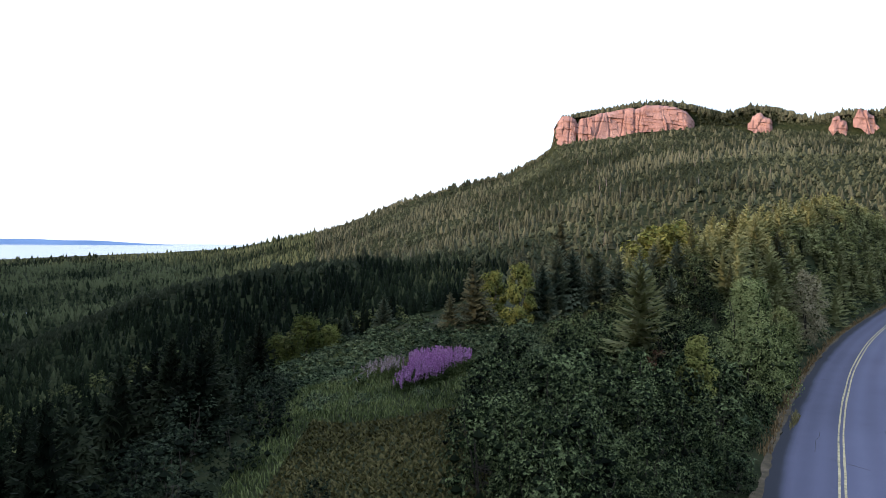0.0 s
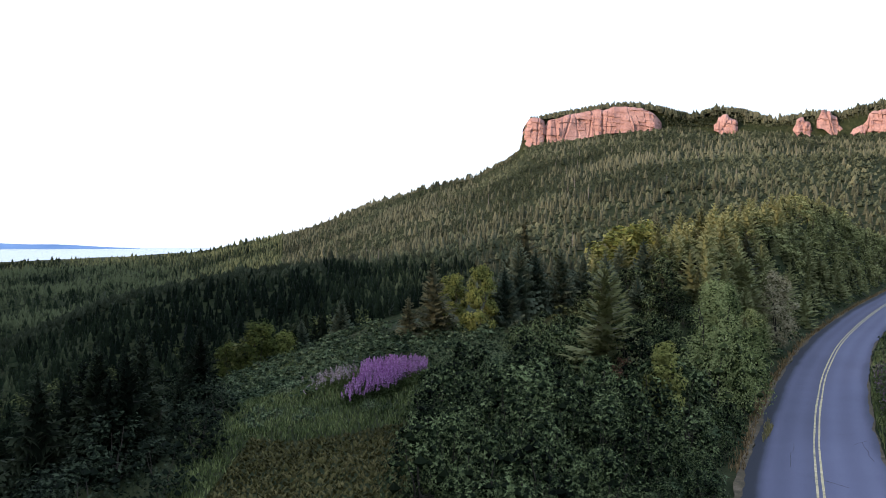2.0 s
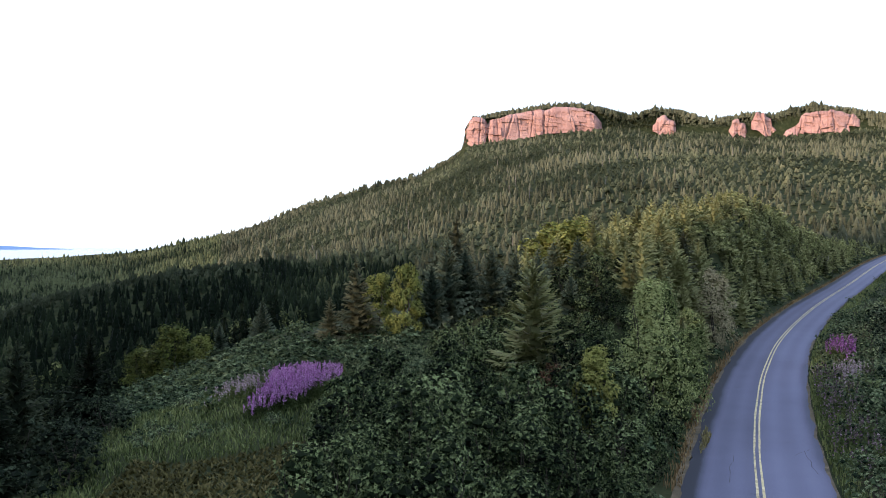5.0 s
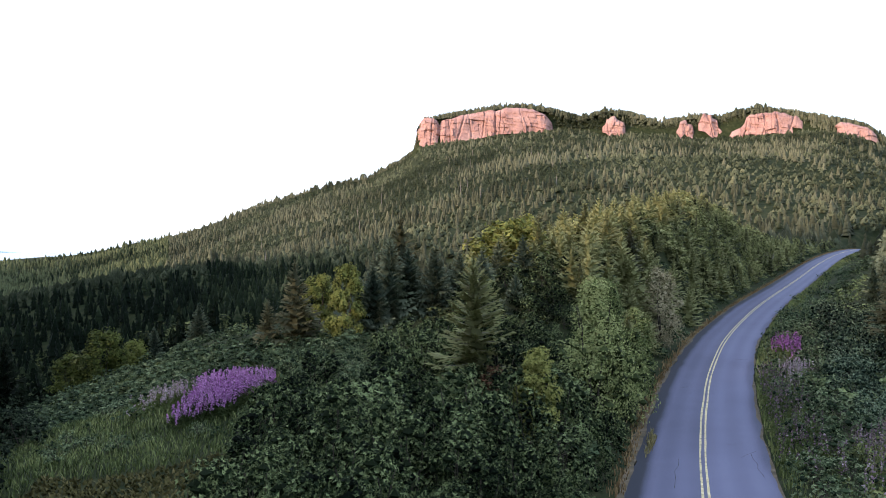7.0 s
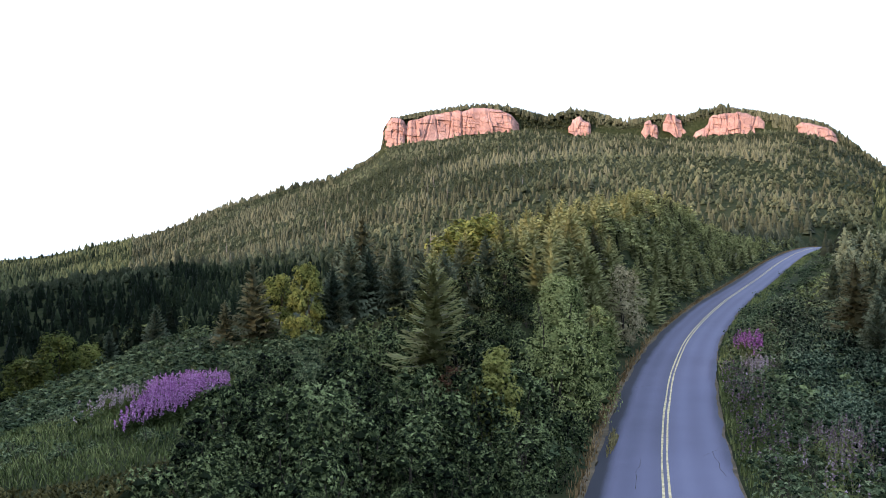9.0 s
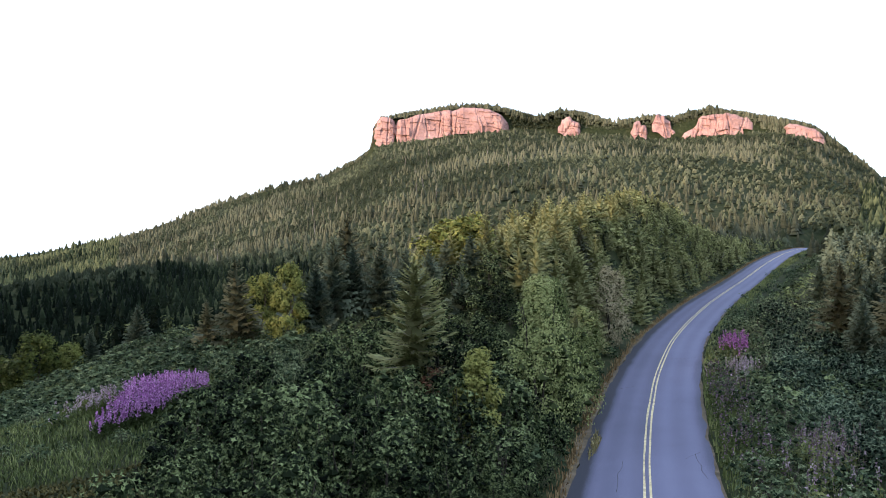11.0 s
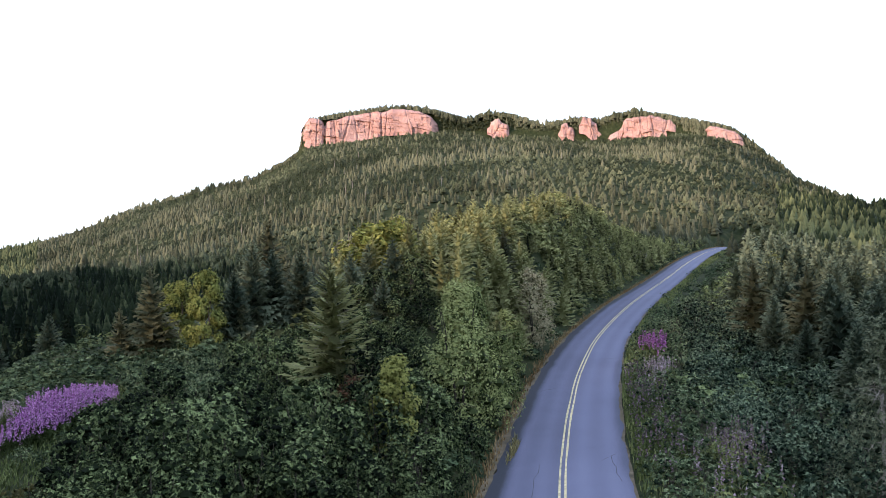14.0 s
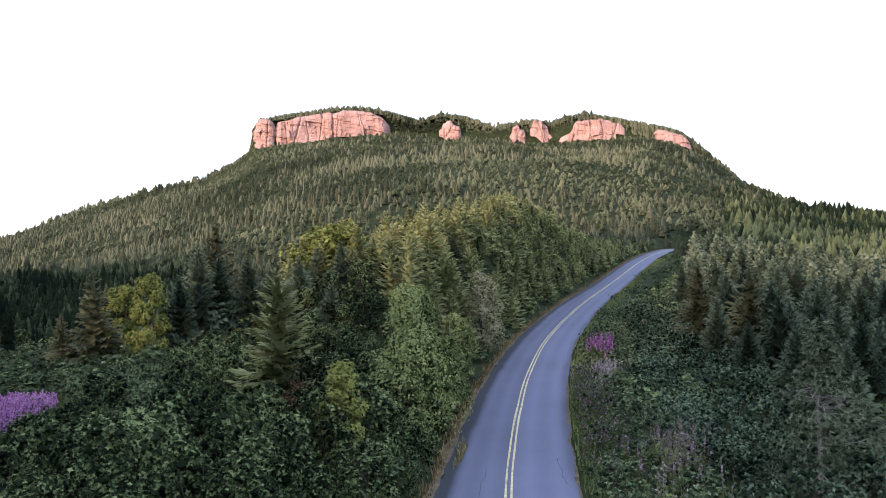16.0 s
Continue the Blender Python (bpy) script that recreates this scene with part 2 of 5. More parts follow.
RING = {
    3: [43, 43, 43, 43, 43, 43, 43, 43, 43, 42.8, 42.6, 42.6, 42.6, 42.6, 42.6, 42.6, 42.6, 42.6, 42.6, 42.6, 43, 43],
    20: [44, 43, 42, 41, 41.5, 42, 42.3, 42.5, 42.6, 42.8, 42.8, 42.6, 42.6, 42.6, 42.6, 42.6, 42.6, 42.5, 42.4, 42.3, 43, 44],
    45: [45, 40, 36, 35, 38, 40.5, 42, 42.5, 43, 43.6, 43.8, 43.6, 43, 42.7, 42.4, 42.3, 42.3, 42.2, 42, 41.5, 42, 45],
    62: [46.5, 37.1, 32.1, 30.6, 34.1, 37.3, 40.3, 42, 43.6, 44.3, 44.8, 46, 47.2, 46, 44, 43, 42.4, 41.8, 41.5, 40.8, 42, 46.5],
    80: [48, 34, 28, 26, 30, 34, 38.5, 41.5, 44.3, 45, 47.2, 50.6, 50.8, 49, 45.5, 43.6, 43, 41.5, 41, 40, 42, 48],
    105: [49, 31, 24, 21.5, 25, 29, 32.8, 36.2, 40.6, 43.5, 45, 50, 53.4, 52, 48.5, 45, 43.8, 42, 41, 39.5, 42, 49],
    133: [50.2, 27.7, 19.7, 16.8, 19.7, 23.7, 26.6, 30.7, 36.7, 41.9, 41, 48, 54, 56, 53, 47.2, 45, 43, 41, 39, 42, 50.2],
    150: [51.1, 26.3, 18.3, 15.6, 18.3, 21.7, 24.4, 29, 35, 41.1, 38, 46, 52.5, 56.5, 55, 49, 46.3, 44, 41.3, 38.7, 42, 51.1],
    200: [54, 22, 14, 12, 14, 16, 18, 24, 30, 39, 36, 43, 48, 51, 52, 50.5, 49, 46, 42, 38, 42, 54],
    300: [60, 18, 10, 7, 12, 30, 38, 43, 40.5, 43, 42, 44, 46, 48, 49, 50, 50, 50, 46, 40, 42, 60],
    450: [66, 12, 8, 6, 8, 13, 21, 32, 43, 54, 68, 76, 82, 83, 84, 82, 80, 70, 56, 42, 40, 66],
    620: [66, 12, 8, 4, 3, 7, 14, 33, 57, 77, 103, 111, 112, 111.5, 111, 110, 109, 79, 54, 41, 40, 66],
}
# the ridge: bearing, distance, height of the slope at the cliffs' foot, and height of the top
R_BEAR = [-180, -90, -40, -27.6, -21.3, -16.7, -13.7, -10.4, -7.04, -3.37, 0.3, 4.01, 5.66, 6.89, 7.1, 7.28, 7.6, 8.66, 10.91, 13.85, 15.9, 17.99, 19.55, 21.31, 23.07, 25.29, 26.74, 28.91, 31.29, 33.37, 35.02, 36.59, 38.8, 41.72, 44.46, 46.6, 60, 180]
R_DIST = [900, 1100, 1100, 1095, 1083, 1042, 1000, 973, 945, 919, 892, 873, 865, 860, 860, 860, 860, 859, 859, 858, 857, 856, 856, 855, 854, 854, 853, 853, 852, 851, 851, 850, 829, 800, 767, 740, 700, 900]
R_FOOT = [70, 15, 14, 15, 20, 26, 34, 45, 58, 84, 101, 113, 125, 136, 146, 147, 148, 151, 154, 160, 161, 160, 154, 155, 153, 149, 148, 150, 151, 149, 143, 128, 100, 82, 60, 43, 25, 70]
R_TOP = [72, 16, 15, 17, 22, 28, 36, 48, 63, 90, 107, 119, 131, 143, 158, 168, 175, 178, 184, 189, 183, 174, 181, 176, 167, 172, 170, 178, 170, 162, 155, 136, 103, 84, 62, 45, 26, 72]


def land(x, y, road=True):
    """Height of the ground."""
    x, y = np.atleast_1d(x).astype(float).ravel(), np.atleast_1d(y).astype(float).ravel()
    th, r = np.degrees(np.arctan2(x, y)), np.hypot(x, y)
    rr, zf, zt = (np.interp(th, R_BEAR, k) for k in (R_DIST, R_FOOT, R_TOP))
    sea = np.clip((th + 100) / 30, 0, 1) * np.clip((4 - th) / 10, 0, 1)
    far = 25 * (1 - sea) - 8 * sea
    dist = [np.full(len(x), float(k)) for k in RING] + [rr, rr + 5, rr + 110, rr + 420, np.full(len(x), 2200.0), np.full(len(x), 6000.0)]
    hgt = [np.interp(th, BEAR, RING[k]) for k in RING] + [zf, zt - 2, zt + 4, far + (zt - far) * np.where(sea > 0.5, 0.0, 0.25), far, far]
    z = hgt[0].copy()
    for k in range(len(dist) - 1):
        s = np.clip((r - dist[k]) / (dist[k + 1] - dist[k]), 0, 1)
        z += s * (hgt[k + 1] - hgt[k])
    # unseen hill added behind-left, its crest raised where the land ahead needs shade
    s, p = 0.914 * x + 0.407 * y, 0.914 * y - 0.407 * x      # along the sun's way, and across it
    crest = 104 + 6 * vnoise(p, 0 * p, 60, 8) + 52 * np.clip((50 - p) / 14, 0, 1) + 26 * np.clip((p - 145) / 20, 0, 1) * np.clip((400 - p) / 60, 0, 1) + 82 * np.clip((p - 99) / 12, 0, 1) * np.clip((182 - p) / 20, 0, 1)
    hill = crest * np.exp(-((s + 230) / 95) ** 2) * np.clip((p + 420) / 160, 0, 1) * np.clip((1150 - p) / 160, 0, 1)
    z = np.where(hill > 5, np.maximum(z, hill), z)
    z += vnoise(x, y, 90, 3) * np.clip((r - 180) / 300, 0, 1) * 5.5 * np.clip((1300 - r) / 300, 0, 1) * np.clip(np.abs(r - rr) / 120, 0, 1)
    z += vnoise(x, y, 9, 4) * np.clip((r - 25) / 40, 0, 1) * 0.5 * np.clip((1200 - r) / 100, 0, 1)
    if road:
        off, zr = from_road(x, y)
        k = np.clip((np.abs(off) - 4.2) / 7, 0, 1)
        k = k * k * (3 - 2 * k)
        z = z * k + (zr - 0.12 - 0.25 * np.clip((np.abs(off) - 3.4) / 3, 0, 1)) * (1 - k)
    return z


# ---- meshes ----
class Geo:
    """Gathers corners and faces, with a tint a corner, for one mesh."""
    def __init__(self):
        self.v, self.f, self.t, self.n = [], [], [], 0

    def add(self, v, f, tint=0.5):
        v = np.asarray(v, float).reshape(-1, 3)
        self.v.append(v)
        self.t.append(np.broadcast_to(np.asarray(tint, float), len(v)).copy())
        for k in (f if isinstance(f, list) else [f]):
            self.f.append(np.asarray(k, int) + self.n)
        self.n += len(v)

    def mesh(self, name, mat, smooth=False):
        v = np.concatenate(self.v)
        me = bpy.data.meshes.new(name)
        sizes = np.concatenate([np.full(len(k), k.shape[1]) for k in self.f])
        loops = np.concatenate([k.ravel() for k in self.f])
        me.vertices.add(len(v))
        me.vertices.foreach_set("co", v.ravel())
        me.loops.add(len(loops))
        me.loops.foreach_set("vertex_index", loops)
        me.polygons.add(len(sizes))
        me.polygons.foreach_set("loop_start", np.concatenate([[0], np.cumsum(sizes)[:-1]]))
        me.polygons.foreach_set("use_smooth", np.full(len(sizes), smooth))
        at = me.attributes.new("tint", "FLOAT", "POINT")
        at.data.foreach_set("value", np.concatenate(self.t))
        me.update(calc_edges=True)
        me.validate()
        me.materials.append(mat)
        return me


def part(name, geo, mat, parent, label="", smooth=False):
    ob = new(name, geo.mesh(name, mat, smooth) if isinstance(geo, Geo) else geo)
    ob.parent = parent
    return tagged(ob, label)


def tube(geo, pts, radii, sides=6, tint=0.5):
    pts = np.asarray(pts, float)
    d = np.gradient(pts, axis=0)
    d /= np.linalg.norm(d, axis=1)[:, None] + 1e-9
    up = np.where(np.abs(d[:, 2:3]) > 0.9, [[1.0, 0, 0]], [[0, 0, 1.0]])
    u = np.cross(d, up)
    u /= np.linalg.norm(u, axis=1)[:, None]
    w = np.cross(d, u)
    an = np.arange(sides) * 2 * np.pi / sides
    v = pts[:, None] + np.asarray(radii)[:, None, None] * (u[:, None] * np.cos(an)[None, :, None] + w[:, None] * np.sin(an)[None, :, None])
    i, j = np.meshgrid(np.arange(len(pts) - 1), np.arange(sides), indexing="ij")
    a, b = i * sides + j, i * sides + (j + 1) % sides
    geo.add(v, np.stack([a, b, b + sides, a + sides], -1).reshape(-1, 4), tint)


def rand_dirs(n):
    d = rng.normal(size=(n, 3))
    return d / np.linalg.norm(d, axis=1)[:, None]


def leaves(geo, c, size, tint, lift=0.5, long=1.6):
    """A pointed leaf at each centre; its face leans upwards by lift."""
    n = len(c)
    nor = rand_dirs(n) + [0, 0, lift]
    nor /= np.linalg.norm(nor, axis=1)[:, None]
    u = np.cross(nor, rand_dirs(n))
    u /= np.linalg.norm(u, axis=1)[:, None] + 1e-9
    w = np.cross(nor, u)
    s = (size * rng.uniform(0.65, 1.35, n))[:, None]
    v = np.stack([c - u * s * long * 0.55 - w * s * 0.25, c + u * s * long * 0.1 + w * s * 0.62, c + u * s * long * 0.5 - w * s * 0.4], 1)
    k = np.arange(n)[:, None] * 3
    geo.add(v, k + [[0, 1, 2]], np.repeat(tint, 3) if np.ndim(tint) else tint)


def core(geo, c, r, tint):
    """The dense inner mass of a leaf clump: a rough eight-sided lump, tinted for the shade inside."""
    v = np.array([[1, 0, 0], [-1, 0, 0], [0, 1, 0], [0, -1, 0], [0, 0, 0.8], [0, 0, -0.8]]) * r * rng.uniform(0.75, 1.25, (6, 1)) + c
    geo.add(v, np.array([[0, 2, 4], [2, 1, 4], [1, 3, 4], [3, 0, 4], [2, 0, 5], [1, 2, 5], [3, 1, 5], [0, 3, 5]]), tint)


def spruce_geo(h, r, whorls=16, per=9, segs=5, bare=0.04, gap=0.0, ragged=0.25, limbs=True, fine=1.0, shade=0.0, mass=0.5, hang=1.0, taper=0.9):
    """A spruce of height h and lowest branch length r: tapered trunk with limbs, and tiers of fan-shaped sprays with hanging twigs."""
    wood, crown = Geo(), Geo()
    bend = rng.normal(0, 0.015 * h, 2)
    zs = np.linspace(0, 1, 7)
    axis = lambda s: np.array([bend[0] * s * s, bend[1] * s * s, s * h])
    tube(wood, np.array([axis(s) for s in zs]), 0.012 * h * (1 - zs) ** 0.9 + 0.006, 6)
    Z = np.array([0, 0, 1.0])
    k3 = np.arange(segs)[:, None] * 3 + [[0, 1, 2]]
    for s in 1 - (1 - np.linspace(bare, 0.97, whorls)) ** 1.08 + rng.normal(0, 0.006, whorls):
        n = max(5, int(per * (1.05 - 0.45 * s)))
        a0 = rng.uniform(0, 6.28)
        for q in range(n):
            if rng.random() < gap:
                continue
            az = a0 + q * 6.283 / n + rng.normal(0, 0.2)
            ln = r * ((1 - s) ** taper * 0.97 + 0.045) * rng.uniform(1 - ragged, 1 + ragged * 0.6)
            up, curl = 0.8 * s - 0.3 + rng.normal(0, 0.09), rng.uniform(0.05, 0.3)
            out, p0 = np.array([math.cos(az), math.sin(az), 0]), axis(s + rng.normal(0, 0.012))
            side = np.array([-out[1], out[0], 0])
            line = lambda t: p0 + out * ln * t[:, None] + Z * (up * ln * t + curl * ln * t * t)[:, None]
            if limbs and q % 2 == 0 and s < 0.8:
                tube(wood, line(np.linspace(0, 0.9, 3)), np.array([0.014, 0.009, 0.003]) * h / 6, 3)
            t = np.linspace(0.1, 0.88, segs) + rng.normal(0, 0.02, segs)
            a, c = line(t - 0.45 / segs - 0.03), line(np.minimum(t + 0.75 / segs, 1.0))
            # pale new-growth tips, darker toward the trunk: crown shade put into the tint
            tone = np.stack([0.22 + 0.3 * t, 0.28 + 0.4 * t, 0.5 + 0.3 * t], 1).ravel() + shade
            for sg in (-1, 1):
                w = ln * (0.08 + 0.25 * np.sin(np.pi * np.clip(t * 0.85 + 0.12, 0, 1))) * rng.uniform(0.65, 1.3, segs) * fine + 0.03
                tip = line(np.minimum(t + 0.16, 1.05)) + side * sg * w[:, None] + out * (w * rng.uniform(0.1, 0.6, segs))[:, None] - Z * (w * rng.uniform(0.35, 1.0, segs) * hang)[:, None]
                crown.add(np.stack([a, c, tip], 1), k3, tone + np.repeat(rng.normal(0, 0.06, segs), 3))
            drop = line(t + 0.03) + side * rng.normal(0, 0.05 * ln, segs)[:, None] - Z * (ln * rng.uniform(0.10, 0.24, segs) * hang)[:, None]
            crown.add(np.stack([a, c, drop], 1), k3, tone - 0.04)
            tipw = side * ln * 0.10 * fine
            crown.add(np.stack([line(np.array([0.8]))[0] - tipw, line(np.array([0.8]))[0] + tipw, line(np.array([1.02 + 0.1 * fine]))[0]]), np.array([[0, 1, 2]]), 0.75 + shade)
    # inner skirts close the gaps; their dark tint holds the crown's inner shade
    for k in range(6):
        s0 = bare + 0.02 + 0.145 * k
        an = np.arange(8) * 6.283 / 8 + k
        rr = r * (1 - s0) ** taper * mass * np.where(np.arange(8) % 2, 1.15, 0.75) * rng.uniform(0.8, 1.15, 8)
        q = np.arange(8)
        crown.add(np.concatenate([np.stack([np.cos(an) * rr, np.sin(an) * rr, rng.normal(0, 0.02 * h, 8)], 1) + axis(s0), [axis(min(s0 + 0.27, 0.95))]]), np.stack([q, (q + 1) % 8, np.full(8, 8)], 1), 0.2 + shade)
    crown.add([axis(0.9) + [0.05, 0, 0], axis(0.9) - [0.03, 0.04, 0], axis(0.9) + [-0.03, 0.04, 0], axis(1.03)], np.array([[0, 1, 3], [1, 2, 3], [2, 0, 3]]), 0.6)
    return wood, crown


def rosettes(geo, c, axis, length, tint, n=4, wide=0.75, cup=0.6):
    """Twig ends: n pointed leaves spread round the axis at each centre."""
    m = len(c)
    ax = axis / (np.linalg.norm(axis, axis=1)[:, None] + 1e-9)
    u = np.cross(ax, rand_dirs(m))
    u /= np.linalg.norm(u, axis=1)[:, None] + 1e-9
    w = np.cross(ax, u)
    an = np.arange(n)[None] * 6.283 / n + rng.uniform(0, 6.28, (m, 1)) + rng.normal(0, 0.25, (m, n))
    d = u[:, None] * np.cos(an)[..., None] + w[:, None] * np.sin(an)[..., None] + ax[:, None] * rng.uniform(0.0, cup * 1.6, (m, n, 1))
    d /= np.linalg.norm(d, axis=2)[..., None]
    sd = np.cross(d, ax[:, None] + 0.25 * rand_dirs(m * n).reshape(m, n, 3))
    sd /= np.linalg.norm(sd, axis=2)[..., None] + 1e-9
    ln = length * rng.uniform(0.6, 1.3, (m, n, 1))
    foot = c[:, None] + d * ln * 0.15
    tip = c[:, None] + d * ln - np.array([0, 0, 0.18]) * ln
    v = np.stack([foot + sd * ln * wide / 2, tip, foot - sd * ln * wide / 2], 2)
    geo.add(v, np.arange(m * n * 3).reshape(-1, 3), np.repeat(np.clip(np.repeat(tint, n) + rng.normal(0, 0.05, m * n), 0, 1), 3))


def broadleaf_geo(h, r, count, size, clumps=26, low=0.18, stems=1, lift=0.5, tint=0.5, vary=0.12, inner=0.36, peak=0.0, wide=0.75):
    """A broadleaf tree or shrub: stems and limbs, and clumps of many small leaves with gaps between."""
    wood, crown = Geo(), Geo()
    cs = []
    for k in range(clumps):
        zc = low + (1 - low) * (k + 0.5) / clumps
        prof = math.sqrt(max(0.05, 1 - ((zc - 0.45) / 0.6) ** 2)) * (1 + peak * (0.4 - zc))
        a, q = rng.uniform(0, 6.28), math.sqrt(rng.uniform(0.1, 1)) * prof
        cs.append((math.cos(a) * q * r, math.sin(a) * q * r, zc * h))
    cs = np.array(cs)
    for i in range(stems):
        a = rng.uniform(0, 6.28)
        lean = 0 if stems == 1 else 0.35
        zs = np.linspace(0, 0.85, 6)
        p = np.stack([np.cos(a) * lean * r * zs * 1.4 + rng.normal(0, 0.02 * h, 6) * zs, np.sin(a) * lean * r * zs * 1.4 + rng.normal(0, 0.02 * h, 6) * zs, zs * h], 1)
        tube(wood, p, (0.017 * h / math.sqrt(stems)) * (1 - zs) + 0.008, 5)
        for c in cs[i::stems][:6]:
            k = int(np.clip(np.searchsorted(p[:, 2], c[2] * 0.6), 1, 5))
            tube(wood, [p[k], (p[k] + c) / 2 + [0, 0, -0.03 * h], c], [0.012 * h / 4 + 0.006, 0.008, 0.004], 3)
    per = max(2, count // clumps // 3)
    for c in cs:
        cr = r * rng.uniform(0.24, 0.43)
        d = rand_dirs(per) * (rng.uniform(0.2, 1, per) ** 0.35)[:, None] * cr * [1, 1, 0.8]
        # dark lump reads as a shaded gap: the clump's shade is in its tint
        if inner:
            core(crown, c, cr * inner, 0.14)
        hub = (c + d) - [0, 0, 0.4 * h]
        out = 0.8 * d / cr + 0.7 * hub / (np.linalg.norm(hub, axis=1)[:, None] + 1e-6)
        # upper leaves of a clump paler: light from above put into the tint
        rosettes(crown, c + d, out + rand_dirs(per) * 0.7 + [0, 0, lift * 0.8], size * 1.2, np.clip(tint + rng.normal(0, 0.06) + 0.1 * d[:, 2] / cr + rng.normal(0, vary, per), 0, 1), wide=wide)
    return wood, crown


def stand(name, wood, crown, mat, label, category, group, wood_mat=None, crown_name="crown", wood_name="trunk"):
    """A plant: an Empty at its foot with trunk and crown under it; not yet placed."""
    root = tagged(new(name), label, category, group)
    part(wood_name, wood, wood_mat or M_BARK, root)
    part(crown_name, crown, mat, root)
    root["spare"] = 1
    return root


def plant(root, x, y, scale=1.0, turn=None, sink=0.08, z=None, wide=1.0):
    """Sets a plant, or a copy of it, on the ground."""
    turn = rng.uniform(0, 360) if turn is None else turn
    z = float(land(x, y)[0]) if z is None else z
    m = pose(x, y, z - sink, 0, 0, turn) @ Matrix.Diagonal((scale * wide, scale * wide, scale, 1))
    if "spare" in root:
        del root["spare"]
        root.matrix_basis = m
        return root
    return copy_thing_scaled(root, m)


def copy_thing_scaled(root, m):
    s = root.scale
    return copy_thing(root, m @ Matrix.Diagonal((1 / s[0], 1 / s[1], 1 / s[2], 1)))


# ---- the ground: one sheet to the horizon ----
th = np.radians(np.concatenate([np.arange(-42, 62, 0.5), np.arange(62, 318, 4.0)]))
rad = [2.5]
while rad[-1] < 4900:
    rad.append(rad[-1] + max(0.8, rad[-1] * 0.035) if rad[-1] < 300 else rad[-1] + min(10 if rad[-1] < 1100 else 400, rad[-1] * 0.035))
rad = np.array(rad)
TT, RR = np.meshgrid(th, rad)
gx, gy = (np.sin(TT) * RR).ravel(), (np.cos(TT) * RR).ravel()
gz = land(gx, gy)
nt, nr = len(th), len(rad)
i, j = np.meshgrid(np.arange(nr - 1), np.arange(nt), indexing="ij")
a, b = i * nt + j, i * nt + (j + 1) % nt
g = Geo()
g.add(np.stack([gx, gy, gz], 1), np.stack([a, b, b + nt, a + nt], -1).reshape(-1, 4))
g.add([[0, 0, float(land(0, 0)[0])]], np.zeros((0, 3), int))
g.f.append(np.stack([(np.arange(nt) + 1) % nt, np.arange(nt), np.full(nt, len(gx))], 1))
tagged(new("ground", g.mesh("ground", M_GROUND, True)), "dark mossy forest floor of a wooded hillside", "ground", kind="structure")

# the sea to the horizon, beyond the wooded shore
g = Geo()
g.add([[-4950, 0, 0], [600, 0, 0], [600, 4950, 0], [-4950, 4950, 0]], np.array([[0, 1, 2, 3]]))
tagged(new("water", g.mesh("water", M_SEA)), "pale calm sea under a white evening sky", "sea", kind="structure")
# low land across the water, with haze blue put into its colour
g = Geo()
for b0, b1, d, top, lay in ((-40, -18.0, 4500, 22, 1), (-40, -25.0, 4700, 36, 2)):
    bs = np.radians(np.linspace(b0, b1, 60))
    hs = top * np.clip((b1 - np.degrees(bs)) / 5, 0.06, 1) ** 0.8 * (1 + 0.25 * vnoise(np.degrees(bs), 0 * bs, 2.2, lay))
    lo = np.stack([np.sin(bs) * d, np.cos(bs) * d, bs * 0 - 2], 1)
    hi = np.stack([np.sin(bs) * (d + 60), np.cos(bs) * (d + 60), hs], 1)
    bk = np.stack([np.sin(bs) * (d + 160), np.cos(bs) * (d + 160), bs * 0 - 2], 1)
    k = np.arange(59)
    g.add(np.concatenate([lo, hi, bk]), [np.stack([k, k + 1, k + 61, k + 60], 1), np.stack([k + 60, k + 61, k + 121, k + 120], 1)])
tagged(new("backdrop_headland", g.mesh("backdrop_headland", M_HAZE_LAND, True)), "low headland far across the sea, tinted haze blue", "headland", kind="structure")

# a farther wooded hill beyond the ridge's low end
g = Geo()
bs = np.radians(np.linspace(40, 74, 70))
hs = 60 + 72 * np.sin(np.clip((np.degrees(bs) - 40) / 34, 0, 1) * np.pi) ** 0.7 + 5 * vnoise(np.degrees(bs), 0 * bs, 1.5, 3) + 2 * vnoise(np.degrees(bs), 0 * bs, 0.3, 4)
k = np.arange(69)
rowsv = [np.stack([np.sin(bs) * d, np.cos(bs) * d, hz], 1) for d, hz in ((1900, bs * 0 + 18), (2200, hs * 0.6), (2400, hs), (2900, bs * 0 + 18))]
g.add(np.concatenate(rowsv), [np.stack([k + q * 70, k + 1 + q * 70, k + 71 + q * 70, k + 70 + q * 70], 1) for q in range(3)])
tagged(new("backdrop_hill", g.mesh("backdrop_hill", M_FARHILL, True)), "dark wooded hill far behind the mountain's end", "hill", kind="structure")

# ---- road ----
ROAD_HALF = 2.85


